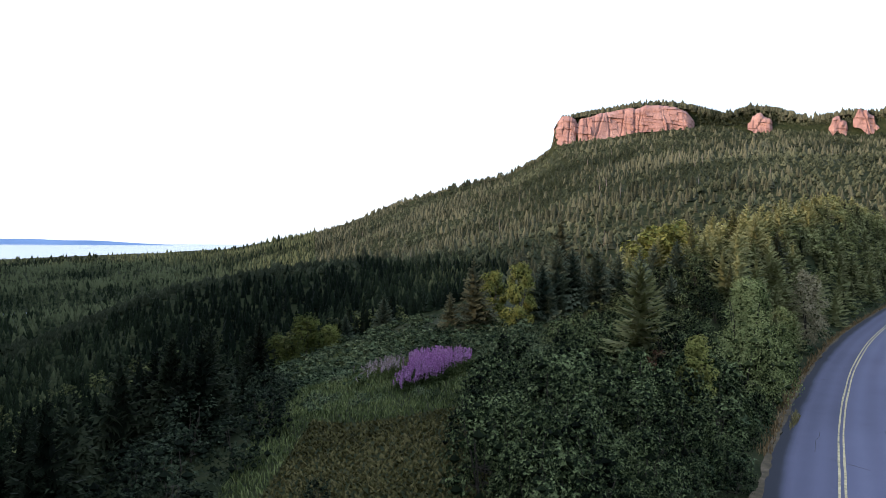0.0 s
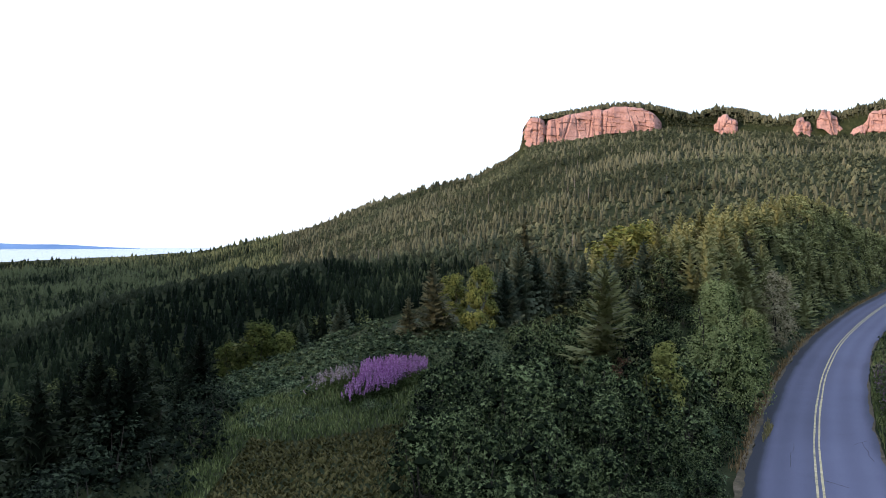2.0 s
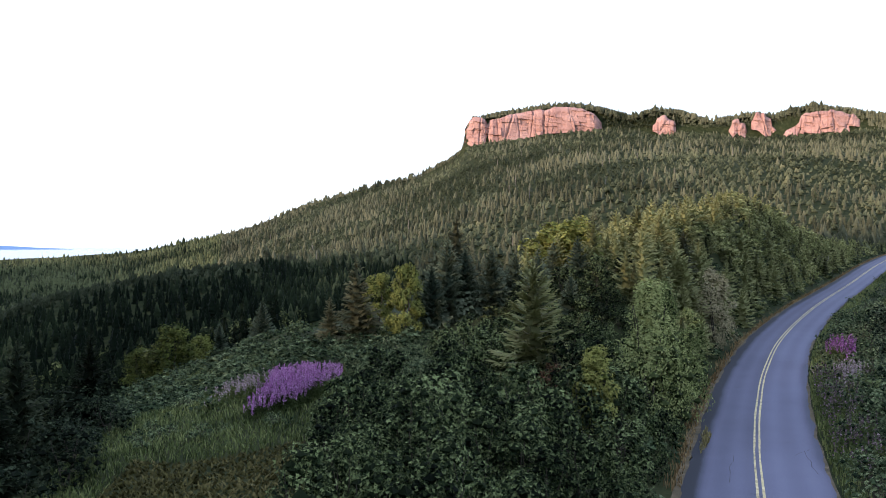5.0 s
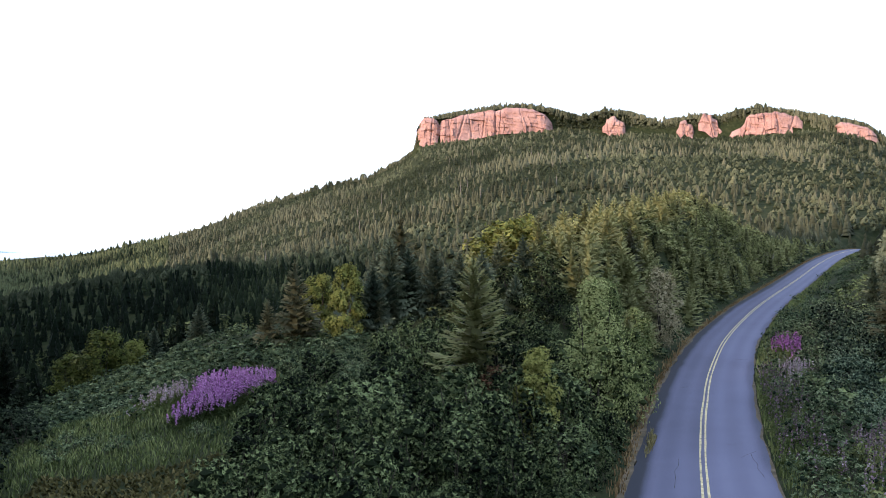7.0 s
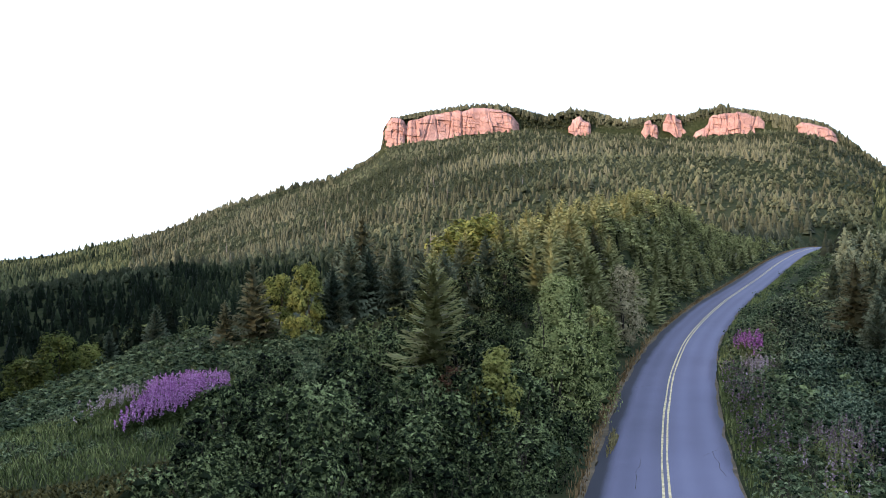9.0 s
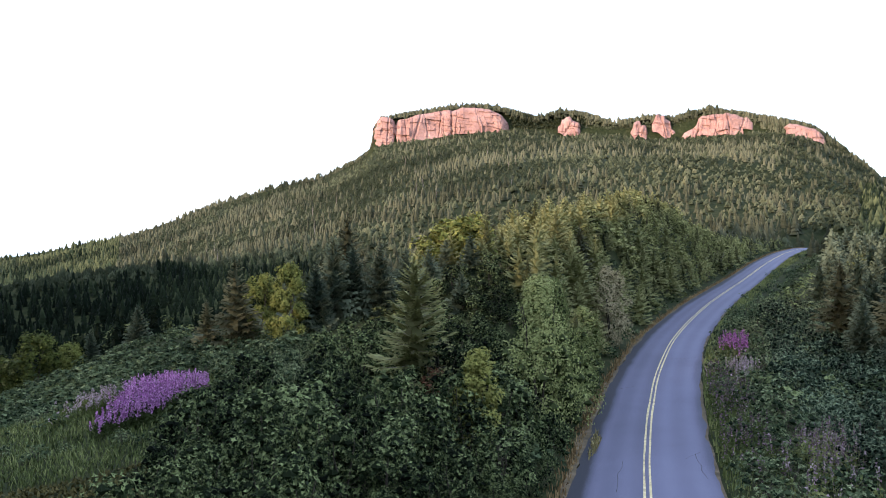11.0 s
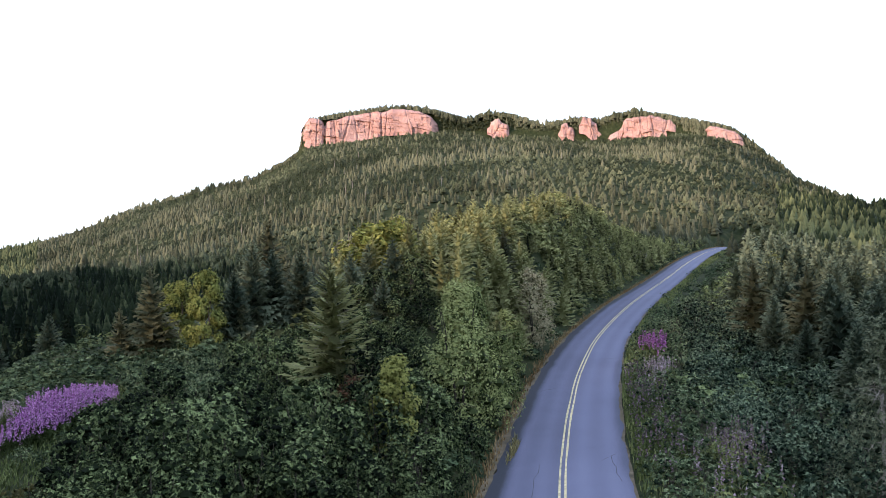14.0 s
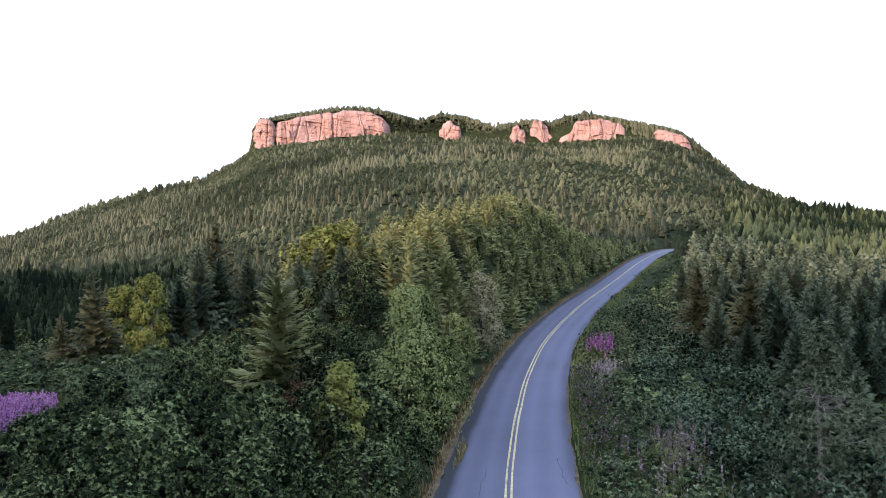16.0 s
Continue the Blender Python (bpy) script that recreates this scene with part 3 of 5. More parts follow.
def strip(geo, k0, k1, o0, o1, lift, wob=0.0, seed=0, thick=0.0):
    """A strip along the road from row k0 to k1, between two offsets from its middle."""
    k = np.arange(k0, k1)
    p0 = LINE[k] + SIDE[k] * (o0 + wob * vnoise(k, 0 * k, 2.5, seed) + wob * 0.6 * vnoise(k, 0 * k, 0.9, seed + 5))[:, None]
    p1 = LINE[k] + SIDE[k] * (o1 + wob * vnoise(k, 0 * k, 2.5, seed + 9) + wob * 0.6 * vnoise(k, 0 * k, 0.9, seed + 14))[:, None]
    p0[:, 2] += lift
    p1[:, 2] += lift
    n = len(k)
    q = np.arange(n - 1)
    if thick:
        b0, b1 = p0 - [0, 0, thick], p1 - [0, 0, thick]
        geo.add(np.concatenate([p0, p1, b0, b1]), [np.stack([q, q + n, q + n + 1, q + 1], 1), np.stack([q, q + 1, q + 2 * n + 1, q + 2 * n], 1),
                                                   np.stack([q + n, q + 3 * n, q + 3 * n + 1, q + n + 1], 1)])
    else:
        geo.add(np.concatenate([p0, p1]), np.stack([q, q + n, q + n + 1, q + 1], 1))


NL = len(LINE)
# across the road: darker edges, paler wheel tracks
k = np.repeat(np.arange(NL), 2)[:-1]
mid = np.stack([np.interp(np.arange(2 * NL - 1) / 2, np.arange(NL), LINE[:, q]) for q in range(3)], 1)
sde = SIDE[k]
ac = np.linspace(-1, 1, 29)
row = np.arange(2 * NL - 1)
edge_l = -ROAD_HALF + 0.10 * vnoise(row, 0 * row, 5, 1) + 0.07 * vnoise(row, 0 * row, 1.7, 2)
edge_r = ROAD_HALF + 0.10 * vnoise(row, 0 * row, 5, 3) + 0.07 * vnoise(row, 0 * row, 1.7, 4)
o = edge_l[:, None] + (edge_r - edge_l)[:, None] * (ac + 1) / 2
pt = mid[:, None] + sde[:, None] * o[..., None]
pt[..., 2] += 0.03 - 0.012 * np.abs(o)
RW = row[:, None] + 0 * o
tone = 0.42 + 0.10 * np.exp(-((np.abs(o) - 0.85) / 0.35) ** 2) + 0.10 * np.exp(-((np.abs(o) - 2.1) / 0.35) ** 2) + 0.10 * (o > 0)
tone -= 0.42 * np.clip((-o - 1.95 + 0.18 * vnoise(RW, 0 * o, 26, 5) + 0.10 * vnoise(RW, o * 5, 4, 6)) / 0.55, 0, 1)
tone -= 0.18 * np.clip((o - 2.45 + 0.2 * vnoise(RW, 0 * o, 9, 7)) / 0.3, 0, 1)
tone += 0.05 * vnoise(RW, o * 6, 16, 8)
nr_, nc_ = o.shape
i, j = np.meshgrid(np.arange(nr_ - 1), np.arange(nc_ - 1), indexing="ij")
a = i * nc_ + j
g = Geo()
g.add(pt, np.stack([a, a + 1, a + nc_ + 1, a + nc_], -1).reshape(-1, 4), tone.ravel())
for e in (0, -1):
    sk = np.concatenate([pt[:, e], pt[:, e] - [0, 0, 0.3]])
    q = np.arange(nr_ - 1)
    g.add(sk, np.stack([q, q + 1, q + nr_ + 1, q + nr_], 1), 0.1)
road = tagged(new("road", g.mesh("road", M_ROAD)), "narrow two-lane road of worn blue-grey asphalt", "road", kind="structure")
for o in (-0.115, 0.115):
    g = Geo()
    strip(g, 0, NL, o - 0.048, o + 0.048, 0.038, 0.012, 70)
    part("centre_line", g, M_PAINT, road, "worn yellow painted line")


def crack(row0, off0, row1, off1, wide=0.03, seed=0):
    """A tar-filled crack across or along the road."""
    n = max(8, int(abs(row1 - row0) * 3))
    s = np.linspace(0, 1, n)
    rw, of = row0 + (row1 - row0) * s, off0 + (off1 - off0) * s + 0.09 * vnoise(s * n, 0 * s, 3, seed)
    c = np.stack([np.interp(rw, np.arange(NL), LINE[:, q]) for q in range(3)], 1) + SIDE[rw.astype(int)] * of[:, None]
    c[:, 2] += 0.036 - 0.012 * np.abs(of)
    d = np.gradient(c, axis=0)
    nrm = np.stack([-d[:, 1], d[:, 0], 0 * s], 1) / (np.linalg.norm(d[:, :2], axis=1)[:, None] + 1e-9) * (wide * (0.6 + 0.4 * vnoise(s * n, 0 * s, 2, seed + 1)))[:, None]
    g = Geo()
    q = np.arange(n - 1)
    g.add(np.concatenate([c - nrm, c + nrm]), np.stack([q, q + n, q + n + 1, q + 1], 1))
    return part("tar_crack", g, M_TAR, road, "dark tar-filled crack")


def row_at(y):
    return float(np.interp(y, LINE[:, 1], np.arange(NL)))


crack(row_at(38), -1.15, row_at(42.5), -1.05, 0.018, 1)
crack(row_at(45.5), 0.9, row_at(46.2), 1.9, 0.012, 2)
crack(row_at(44.5), 2.2, row_at(40.5), 2.35, 0.015, 3)
crack(row_at(43.5), 1.6, row_at(44.8), 2.3, 0.025, 4)
crack(row_at(36.8), -0.4, row_at(35.6), 1.2, 0.03, 5)
crack(row_at(58.5), -2.2, row_at(59.5), -1.2, 0.03, 7)
crack(row_at(70), 0.5, row_at(71), 2.4, 0.02, 8)
for nm, o0, o1, sd in (("verge_left", -ROAD_HALF - 0.35, -ROAD_HALF + 0.1, 50), ("verge_right", ROAD_HALF - 0.15, ROAD_HALF + 0.1, 60)):
    g = Geo()
    strip(g, 0, NL, o0, o1, -0.02, 0.15 if o0 < 0 else 0.08, sd, thick=0.3)
    tagged(new(nm, g.mesh(nm, M_GRAVEL)), "dry gravel verge beside the asphalt road", "verge", kind="structure")

# ---- cliffs ----
def cliff(b0, b1, name, label, rugged=0.0, foot=(), top=(), seed=0, splits=(), rough=1.0, bow=(9.0, 9.0)):
    """A weathered sandstone face along the ridge between two bearings, with columns, ledges and a back that goes into the hill."""
    arc = radians(b1 - b0) * 858
    nu, nv = max(8, int(arc / 0.5)), 48
    bs = np.linspace(b0, b1, nu)
    s = np.linspace(0, 1, nu)
    rr = np.interp(bs, R_BEAR, R_DIST)
    zf, zt = (np.interp(s, [q[0] for q in v], [q[1] for q in v]) if isinstance(v[0], tuple) else np.interp(s, np.linspace(0, 1, len(v)), v) for v in (foot, top))
    zf = zf - 4.0
    zt = zt + 0.9 * vnoise(s * arc, 0 * s, 9, seed) + 0.3 * vnoise(s * arc, 0 * s, 2.5, seed + 1) + rugged * (vnoise(s * arc, 0 * s, 4.5, seed + 15) + 0.5 * vnoise(s * arc, 0 * s, 1.6, seed + 16))
    zf = zf + rugged * 1.2 * vnoise(s * arc, 0 * s, 6, seed + 17)
    v = np.linspace(0, 1, nv)
    S, V = np.meshgrid(s * arc, v, indexing="ij")
    Z = zf[:, None] + (zt - zf)[:, None] * V
    big = 3.5 * vnoise(S, 0 * S, 21, seed + 2) + 1.8 * np.abs(vnoise(S, Z * 0.25, 8, seed + 22))
    warp = S + 2.5 * vnoise(S, Z, 11, seed + 8) + 0.06 * Z
    lz = Z + 0.10 * S + 2.0 * vnoise(S, Z, 16, seed + 9)

    def blocks(wide, high, k):
        ci = np.floor(warp / wide + 0.6 * vnoise(warp, 0 * warp, wide * 2.3, seed + k))
        ri = np.floor(lz / high + ci * 0.37)
        hsh = np.sin(ci * 12.9898 + ri * 78.233 + seed + k) * 43758.5453
        return (hsh - np.floor(hsh)) * 2 - 1
    crack = np.clip(1 - np.abs(vnoise(warp, Z * 0.10, 15, seed + 3)) * 9, 0, 1) * 1.3 + np.clip(1 - np.abs(vnoise(warp, Z * 0.3, 7, seed + 13)) * 8, 0, 1) * 0.8
    crack += np.clip(1 - np.abs(vnoise(lz, 0.06 * S, 11, seed + 14)) * 8, 0, 1) * 1.4
    crack *= rough
    zm = (zf[:, None] + zt[:, None]) / 2
    for at, wide, deep, slant in splits:
        crack += 0.5 * deep * np.exp(-((S - at * arc - slant * (Z - zm) - 0.7 * vnoise(Z, 0 * Z, 6, seed + 30)) / wide) ** 2)
    ledge = 1.5 * blocks(15, 8, 20) + 0.8 * blocks(7.5, 3.4, 21)
    fine = 0.35 * vnoise(S, Z, 3.0, seed + 6) + 0.2 * vnoise(S, Z, 1.2, seed + 7)
    rnd = 4.0 * np.clip((V - 0.82) / 0.18, 0, 1) ** 2
    R = rr[:, None] - 7 + big + crack + ledge - fine + 3.0 * V + rnd
    ends = np.minimum(np.minimum(s, 1 - s) * arc / min(9.0, arc / 4.5), 1)
    bend = np.where(s < 0.5, bow[0], bow[1])
    zt = zt - min(2.2, arc / 14) * (1 - np.sqrt(ends))
    Z = zf[:, None] + (zt - zf)[:, None] * V
    ragged = np.clip(ends[:, None] + 0.5 * rough * vnoise(Z, 0.3 * S, 4.5, seed + 18) * (ends[:, None] < 1), 0, 1)
    R = R + bend[:, None] * (1 - np.sqrt(1 - (1 - ragged) ** 2))
    B = np.radians(bs)[:, None] + 0 * V
    g = Geo()
    face = np.stack([np.sin(B) * R, np.cos(B) * R, Z], -1)
    q, p = np.meshgrid(np.arange(nu - 1), np.arange(nv - 1), indexing="ij")
    a = q * nv + p
    g.add(face, np.stack([a, a + nv, a + nv + 1, a + 1], -1).reshape(-1, 4))
    top_front, top_back = face[:, -1], np.stack([np.sin(B[:, 0]) * (rr + 9), np.cos(B[:, 0]) * (rr + 9), zt + 1], -1)
    k = np.arange(nu - 1)
    g.add(np.concatenate([top_front, top_back]), np.stack([k, k + 1, k + 1 + nu, k + nu], 1))
    for e in (0, -1):
        g.add(np.concatenate([face[e], face[e] + np.array([np.sin(B[e, 0]), np.cos(B[e, 0]), 0]) * 25]), np.stack([np.arange(nv - 1), np.arange(nv - 1) + 1, np.arange(nv - 1) + nv + 1, np.arange(nv - 1) + nv], 1))
    return tagged(new(name, g.mesh(name, M_ROCK)), label, "cliff", kind="structure")


cliff(7.02, 16.1, "cliff_main", "long weathered red sandstone cliff with vertical cracks", foot=((0, 144), (0.16, 150), (0.3, 154), (0.45, 158), (0.6, 162), (1, 163)),
      top=((0, 166), (0.03, 172), (0.06, 175.5), (0.12, 176.5), (0.155, 174), (0.17, 171.5), (0.19, 174), (0.35, 178.5), (0.5, 182), (0.65, 184.5), (0.75, 185), (0.87, 181.5), (0.95, 177.5), (1, 171)),
      seed=11, rough=0.42, bow=(15, 12), splits=((0.115, 0.7, 3.0, 0.05), (0.172, 1.6, 7.0, 0.0), (0.25, 0.8, 3.0, -0.1), (0.33, 1.1, 3.5, 0.3), (0.40, 0.7, 2.5, -0.15), (0.50, 0.8, 3.0, 0.1), (0.585, 1.0, 4.5, 0.0), (0.62, 0.6, 2.0, 0.1), (0.78, 0.6, 1.5, -0.2)))
cliff(19.35, 20.82, "cliff_knob", "small red sandstone outcrop among spruces", foot=((0, 161), (0.2, 159), (0.35, 153), (0.7, 152.5), (0.8, 158), (1, 160)), top=((0, 166), (0.12, 168), (0.18, 173), (0.55, 174), (0.64, 171), (0.9, 169), (1, 166)), rugged=1.2, seed=31, rough=0.8, bow=(3, 4), splits=((0.45, 0.9, 2.5, 0.5),))
cliff(24.05, 25.15, "cliff_pinnacle", "red sandstone pinnacle on the ridge", foot=(149, 150, 151), top=((0, 160), (0.14, 161), (0.2, 166), (0.55, 167.5), (0.62, 164), (0.9, 163), (1, 158)), rugged=1.1, seed=41, bow=(3, 4))
cliff(25.4, 26.95, "cliff_buttress", "red sandstone buttress on the ridge", foot=((0, 162), (0.3, 158), (0.5, 152), (1, 149.5)), top=((0, 167), (0.12, 170), (0.2, 174), (0.48, 173), (0.55, 168.5), (0.74, 167), (0.8, 160), (1, 156)), rugged=1.3, seed=51, bow=(4, 3), splits=((0.5, 0.8, 3.0, -0.4),))
cliff(27.05, 31.71, "cliff_upper", "broad red sandstone cliff under a wooded top", foot=((0, 149), (0.12, 146), (0.3, 151), (0.5, 155), (1, 155)),
      top=((0, 153), (0.15, 158), (0.24, 163), (0.27, 169), (0.5, 172), (0.75, 171), (0.92, 168), (1, 162)), rugged=0.8, seed=61, rough=0.6, splits=((0.26, 1.0, 3.5, 0.2), (0.5, 0.8, 3.0, 0.1), (0.66, 0.7, 2.5, -0.1), (0.83, 0.8, 2.5, 0.3)))
cliff(33.37, 35.75, "cliff_end", "low red sandstone cliff on the ridge's shoulder", foot=(152, 149, 146, 142), top=(158, 158, 154, 146), rugged=0.7, seed=71, rough=0.7)

# ---- far woods on the hills ----
def kind_of(geo):
    """Corners, faces and tints of one plant, for a wood made of many."""
    return np.concatenate(geo.v), np.concatenate(geo.f), np.concatenate(geo.t)


def far_conifer(layers=3, sides=6, slim=0.2):
    """A far spruce: stacked skirts, each a little ragged."""
    g = Geo()
    for k in range(layers):
        z0, z1 = 0.05 + 0.72 * k / layers, 0.05 + 0.72 * k / layers + 0.72 / layers * 1.9
        r = slim * (1 - 0.74 * k / layers)
        an = np.arange(sides) * 2 * np.pi / sides + k * 0.7
        rr = r * rng.uniform(0.75, 1.2, sides)
        v = np.concatenate([np.stack([np.cos(an) * rr, np.sin(an) * rr, z0 + rng.uniform(-0.03, 0.03, sides)], 1), [[0, 0, min(z1, 1)]]])
        q = np.arange(sides)
        # paler apex over darker rims: lit tips put into the tint
        g.add(v, np.stack([q, (q + 1) % sides, np.full(sides, sides)], 1), np.append(rng.uniform(0.3, 0.55, sides), 0.68))
    return kind_of(g)


def far_broadleaf(knobs=7):
    """A far birch: a crown of small pointed leaf clumps at uneven heights."""
    g = Geo()
    q = np.arange(5)
    for k in range(knobs):
        a, d = k * 2.4 + rng.uniform(-0.4, 0.4), 0.25 * math.sqrt(k / knobs) * rng.uniform(0.7, 1.2)
        z0 = 0.62 - 0.55 * (k / knobs) + rng.uniform(-0.08, 0.08)
        r, h = rng.uniform(0.13, 0.2), rng.uniform(0.28, 0.42)
        an = q * 2 * np.pi / 5 + a
        rr = r * rng.uniform(0.7, 1.3, 5)
        c = np.array([math.cos(a) * d, math.sin(a) * d, z0])
        v = np.concatenate([np.stack([np.cos(an) * rr, np.sin(an) * rr, rng.uniform(-0.05, 0.05, 5)], 1), [[rng.normal(0, 0.04), rng.normal(0, 0.04), h]]]) + c
        g.add(v, np.stack([q, (q + 1) % 5, np.full(5, 5)], 1), np.append(rng.uniform(0.3, 0.5, 5), rng.uniform(0.5, 0.66)))
    return kind_of(g)


def far_wood(name, label, kinds, x, y, h, tint, mat, fat=1.0, smooth=False):
    """Thousands of trees on the land as one mesh."""
    g = Geo()
    z = land(x, y) - 0.3
    pick = rng.integers(0, len(kinds), len(x))
    for k, (tv, tf, tt) in enumerate(kinds):
        s = np.where(pick == k)[0]
        if not len(s):
            continue
        an = rng.uniform(0, 6.28, len(s))
        c, q = np.cos(an)[:, None], np.sin(an)[:, None]
        w = (h[s] * fat * rng.uniform(0.8, 1.25, len(s)))[:, None]
        v = np.stack([(tv[None, :, 0] * c - tv[None, :, 1] * q) * w + x[s, None], (tv[None, :, 0] * q + tv[None, :, 1] * c) * w + y[s, None], tv[None, :, 2] * h[s, None] + z[s, None]], -1)
        g.add(v, (tf[None] + (np.arange(len(s)) * len(tv))[:, None, None]).reshape(-1, 3), (tint[s][:, None] + tt[None] - 0.5).ravel())
    return tagged(new(name, g.mesh(name, mat, smooth)), label, "forest", kind="stuff")


def scatter(b0, b1, r0, r1, step):
    """Uneven points on the land between two bearings and two distances, step(r) apart."""
    out, r = [], r0
    while r < r1:
        d = step(r)
        n = int(radians(b1 - b0) * r / d)
        t = radians(b0) + (np.arange(n) + rng.uniform(-0.45, 0.45, n)) * d / r
        q = r + rng.uniform(-0.5, 0.5, n) * d
        out.append(np.stack([np.sin(t) * q, np.cos(t) * q], 1))
        r += d * 0.95
    return np.concatenate(out)


def light_spruce():
    w, cr = spruce_geo(1.0, rng.uniform(0.32, 0.42), whorls=8, per=7, segs=3, ragged=0.3, limbs=False)
    return kind_of(cr)


VCONES = [light_spruce() for _ in range(5)]

SLIM = []
for k in range(5):
    w, cr = spruce_geo(1.0, rng.uniform(0.25, 0.32), whorls=7, per=6, segs=2, ragged=0.3, limbs=False, fine=1.4, mass=0.62)
    SLIM.append(kind_of(cr))

CLIFFS = [(6.79, 16.21), (19.45, 20.72), (24.15, 26.63), (27.25, 31.5), (33.47, 35.65)]
pts = np.concatenate([scatter(-34, 52, 215, 1230, lambda r: 3.2 + r * 0.0026), scatter(-34, 4, 215, 340, lambda r: 3.6)])
b = np.degrees(np.arctan2(pts[:, 0], pts[:, 1]))
r = np.hypot(pts[:, 0], pts[:, 1])
rr = np.interp(b, R_BEAR, R_DIST)
keep = r < rr + 70
for c0, c1 in CLIFFS:
    keep &= ~((b > c0) & (b < c1) & (r > rr - 7.5) & (r < rr + 5))
off, _ = from_road(pts[:, 0], pts[:, 1])
keep &= np.abs(off) > 5.5
n = 7000
eb = rng.uniform(6.0, 40, n)
er = np.interp(eb, R_BEAR, R_DIST) + np.where(np.arange(n) < 3200, rng.uniform(-1.5, 6.0, n), rng.uniform(-9, 16, n))
ez = np.ones(n, bool)
for c0, c1 in CLIFFS:
    ez &= ~((eb > c0) & (eb < c1) & (er < np.interp(eb, R_BEAR, R_DIST) + np.where(eb < 17, 4.5, 1.8)))
pts = np.concatenate([pts, np.stack([np.sin(np.radians(eb)) * er, np.cos(np.radians(eb)) * er], 1)])
keep = np.concatenate([keep, ez])
b, r = np.degrees(np.arctan2(pts[:, 0], pts[:, 1])), np.hypot(pts[:, 0], pts[:, 1])
rr = np.interp(b, R_BEAR, R_DIST)
pts, b, r, rr = pts[keep], b[keep], r[keep], rr[keep]
species = vnoise(pts[:, 0], pts[:, 1], 70, 21) + 0.6 * vnoise(pts[:, 0], pts[:, 1], 22, 22) + rng.normal(0, 0.45, len(pts))
species += np.where((b > -4) | ((r > 340) & (b > -16)), 0.5, -0.2) + np.clip((r - 500) / 600, 0, 0.3) - np.where((b < 1) & (r < 288), 1.0, 0) + np.where((b < -6) & (r > 284) & (r < 338), 1.6, 0) - np.where((b < -9) & (r > 338), 0.8, 0)
leafy = species > np.where((b > 6) & (r > 330), np.where(b > 15, 0.2, 0.5), 0.7)
height = rng.uniform(2.0, 5.6, len(pts)) * (1 + 0.2 * np.clip((r - 600) / 300, 0, 1)) * (1 + 0.15 * vnoise(pts[:, 0], pts[:, 1], 40, 23))
height *= np.where(rng.random(len(pts)) < 0.05, 1.4, 1.0)
height *= np.where(b < 5.2, np.where(r > rr - 25, rng.uniform(0.5, 1.2, len(r)), 1.0), np.where(r > rr + 4, 1.0, np.where(r > rr - 12, 0.85, 1.0)))
leafy &= ~((r > rr + 4) & (rng.random(len(r)) < 0.75))
leafy &= ~((b > 37.5) & (r < 520))
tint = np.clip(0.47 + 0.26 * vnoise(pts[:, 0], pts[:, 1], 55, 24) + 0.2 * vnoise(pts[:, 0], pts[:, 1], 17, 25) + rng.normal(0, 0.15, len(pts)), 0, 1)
# shade of the valley side and right flank, put into the tint
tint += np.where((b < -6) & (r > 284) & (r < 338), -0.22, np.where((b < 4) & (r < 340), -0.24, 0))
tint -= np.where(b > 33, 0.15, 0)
# slopes whose spruces take the dark needles, shade put into their colour
shore = ((b < -9) & (r >= 338)) | ((b > 37.5) & (r < 520))
SPIRES = [far_conifer(5, 7, 0.2) for _ in range(6)]
CONES = [far_conifer(3, 6, rng.uniform(0.17, 0.24)) for _ in range(6)]
LUMPS = [far_broadleaf(5) for _ in range(6)]
near = r < 470
FARLEAF = [far_broadleaf(8) for _ in range(8)]
HICONE = [far_conifer(5, 7, rng.uniform(0.19, 0.25)) for _ in range(6)]
for sel, kinds, nm, lb, up, mt, fat in ((~leafy & ~near & ~shore, CONES, "spruce_forest", "dense dark spruce forest covering the mountain slopes", 1.05, M_FAR_SPRUCE, 1.45),
                                        (~leafy & shore, CONES, "spruce_forest", "near-black spruce forest on the shaded slopes", 1.1, M_SLOPE_SHADE_SPRUCE, 1.4),
                                        (~leafy & near & (r < 340) & (b < 4), SPIRES, "spruce_forest", "dark narrow spruces on the valley side", 1.1, M_SLOPE_SHADE_SPRUCE, 1.15),
                                        (~leafy & near & ~shore & (r >= 300) & ~((r < 340) & (b < 4)), HICONE, "spruce_forest", "dense dark spruce forest at the mountain's foot", 1.15, M_FAR_SPRUCE, 1.25),
                                        (~leafy & (r < 300) & (b >= 4) & ~shore, HICONE, "spruce_forest", "spruces between the spur and the mountain", 1.1, M_FAR_SPRUCE, 1.25),
                                        (leafy & ~near, LUMPS, "broadleaf_forest", "olive-green birch woods mixed into the mountain spruces", 0.7, M_FAR_LEAF, 1.4),
                                        (leafy & near, FARLEAF, "broadleaf_forest", "olive-green birch woods at the mountain's foot", 0.65, M_FAR_LEAF, 1.35)):
    far_wood(nm, lb, kinds, pts[sel, 0], pts[sel, 1], height[sel] * up, tint[sel], mt, fat)

# the wooded drop to the valley, beyond the clearing
pts = scatter(-44, -2, 46, 222, lambda r: 2.6 + r * 0.004)
x, y = pts[:, 0], pts[:, 1]
q = (x < np.interp(y, [0, 40, 66, 80, 95], [-16, -17, -21, -17, 30])) & (np.degrees(np.arctan2(x, y)) < np.interp(y, [0, 90, 120, 220], [0, 0, -12, -12]))
q |= (y > 92) & (x < 12)
q &= ~((y < 86) & (y > 58) & (x > -21))
x, y = x[q], y[q]
leafy = vnoise(x, y, 24, 27) + rng.normal(0, 0.4, len(x)) > 0.55
MIDL = []
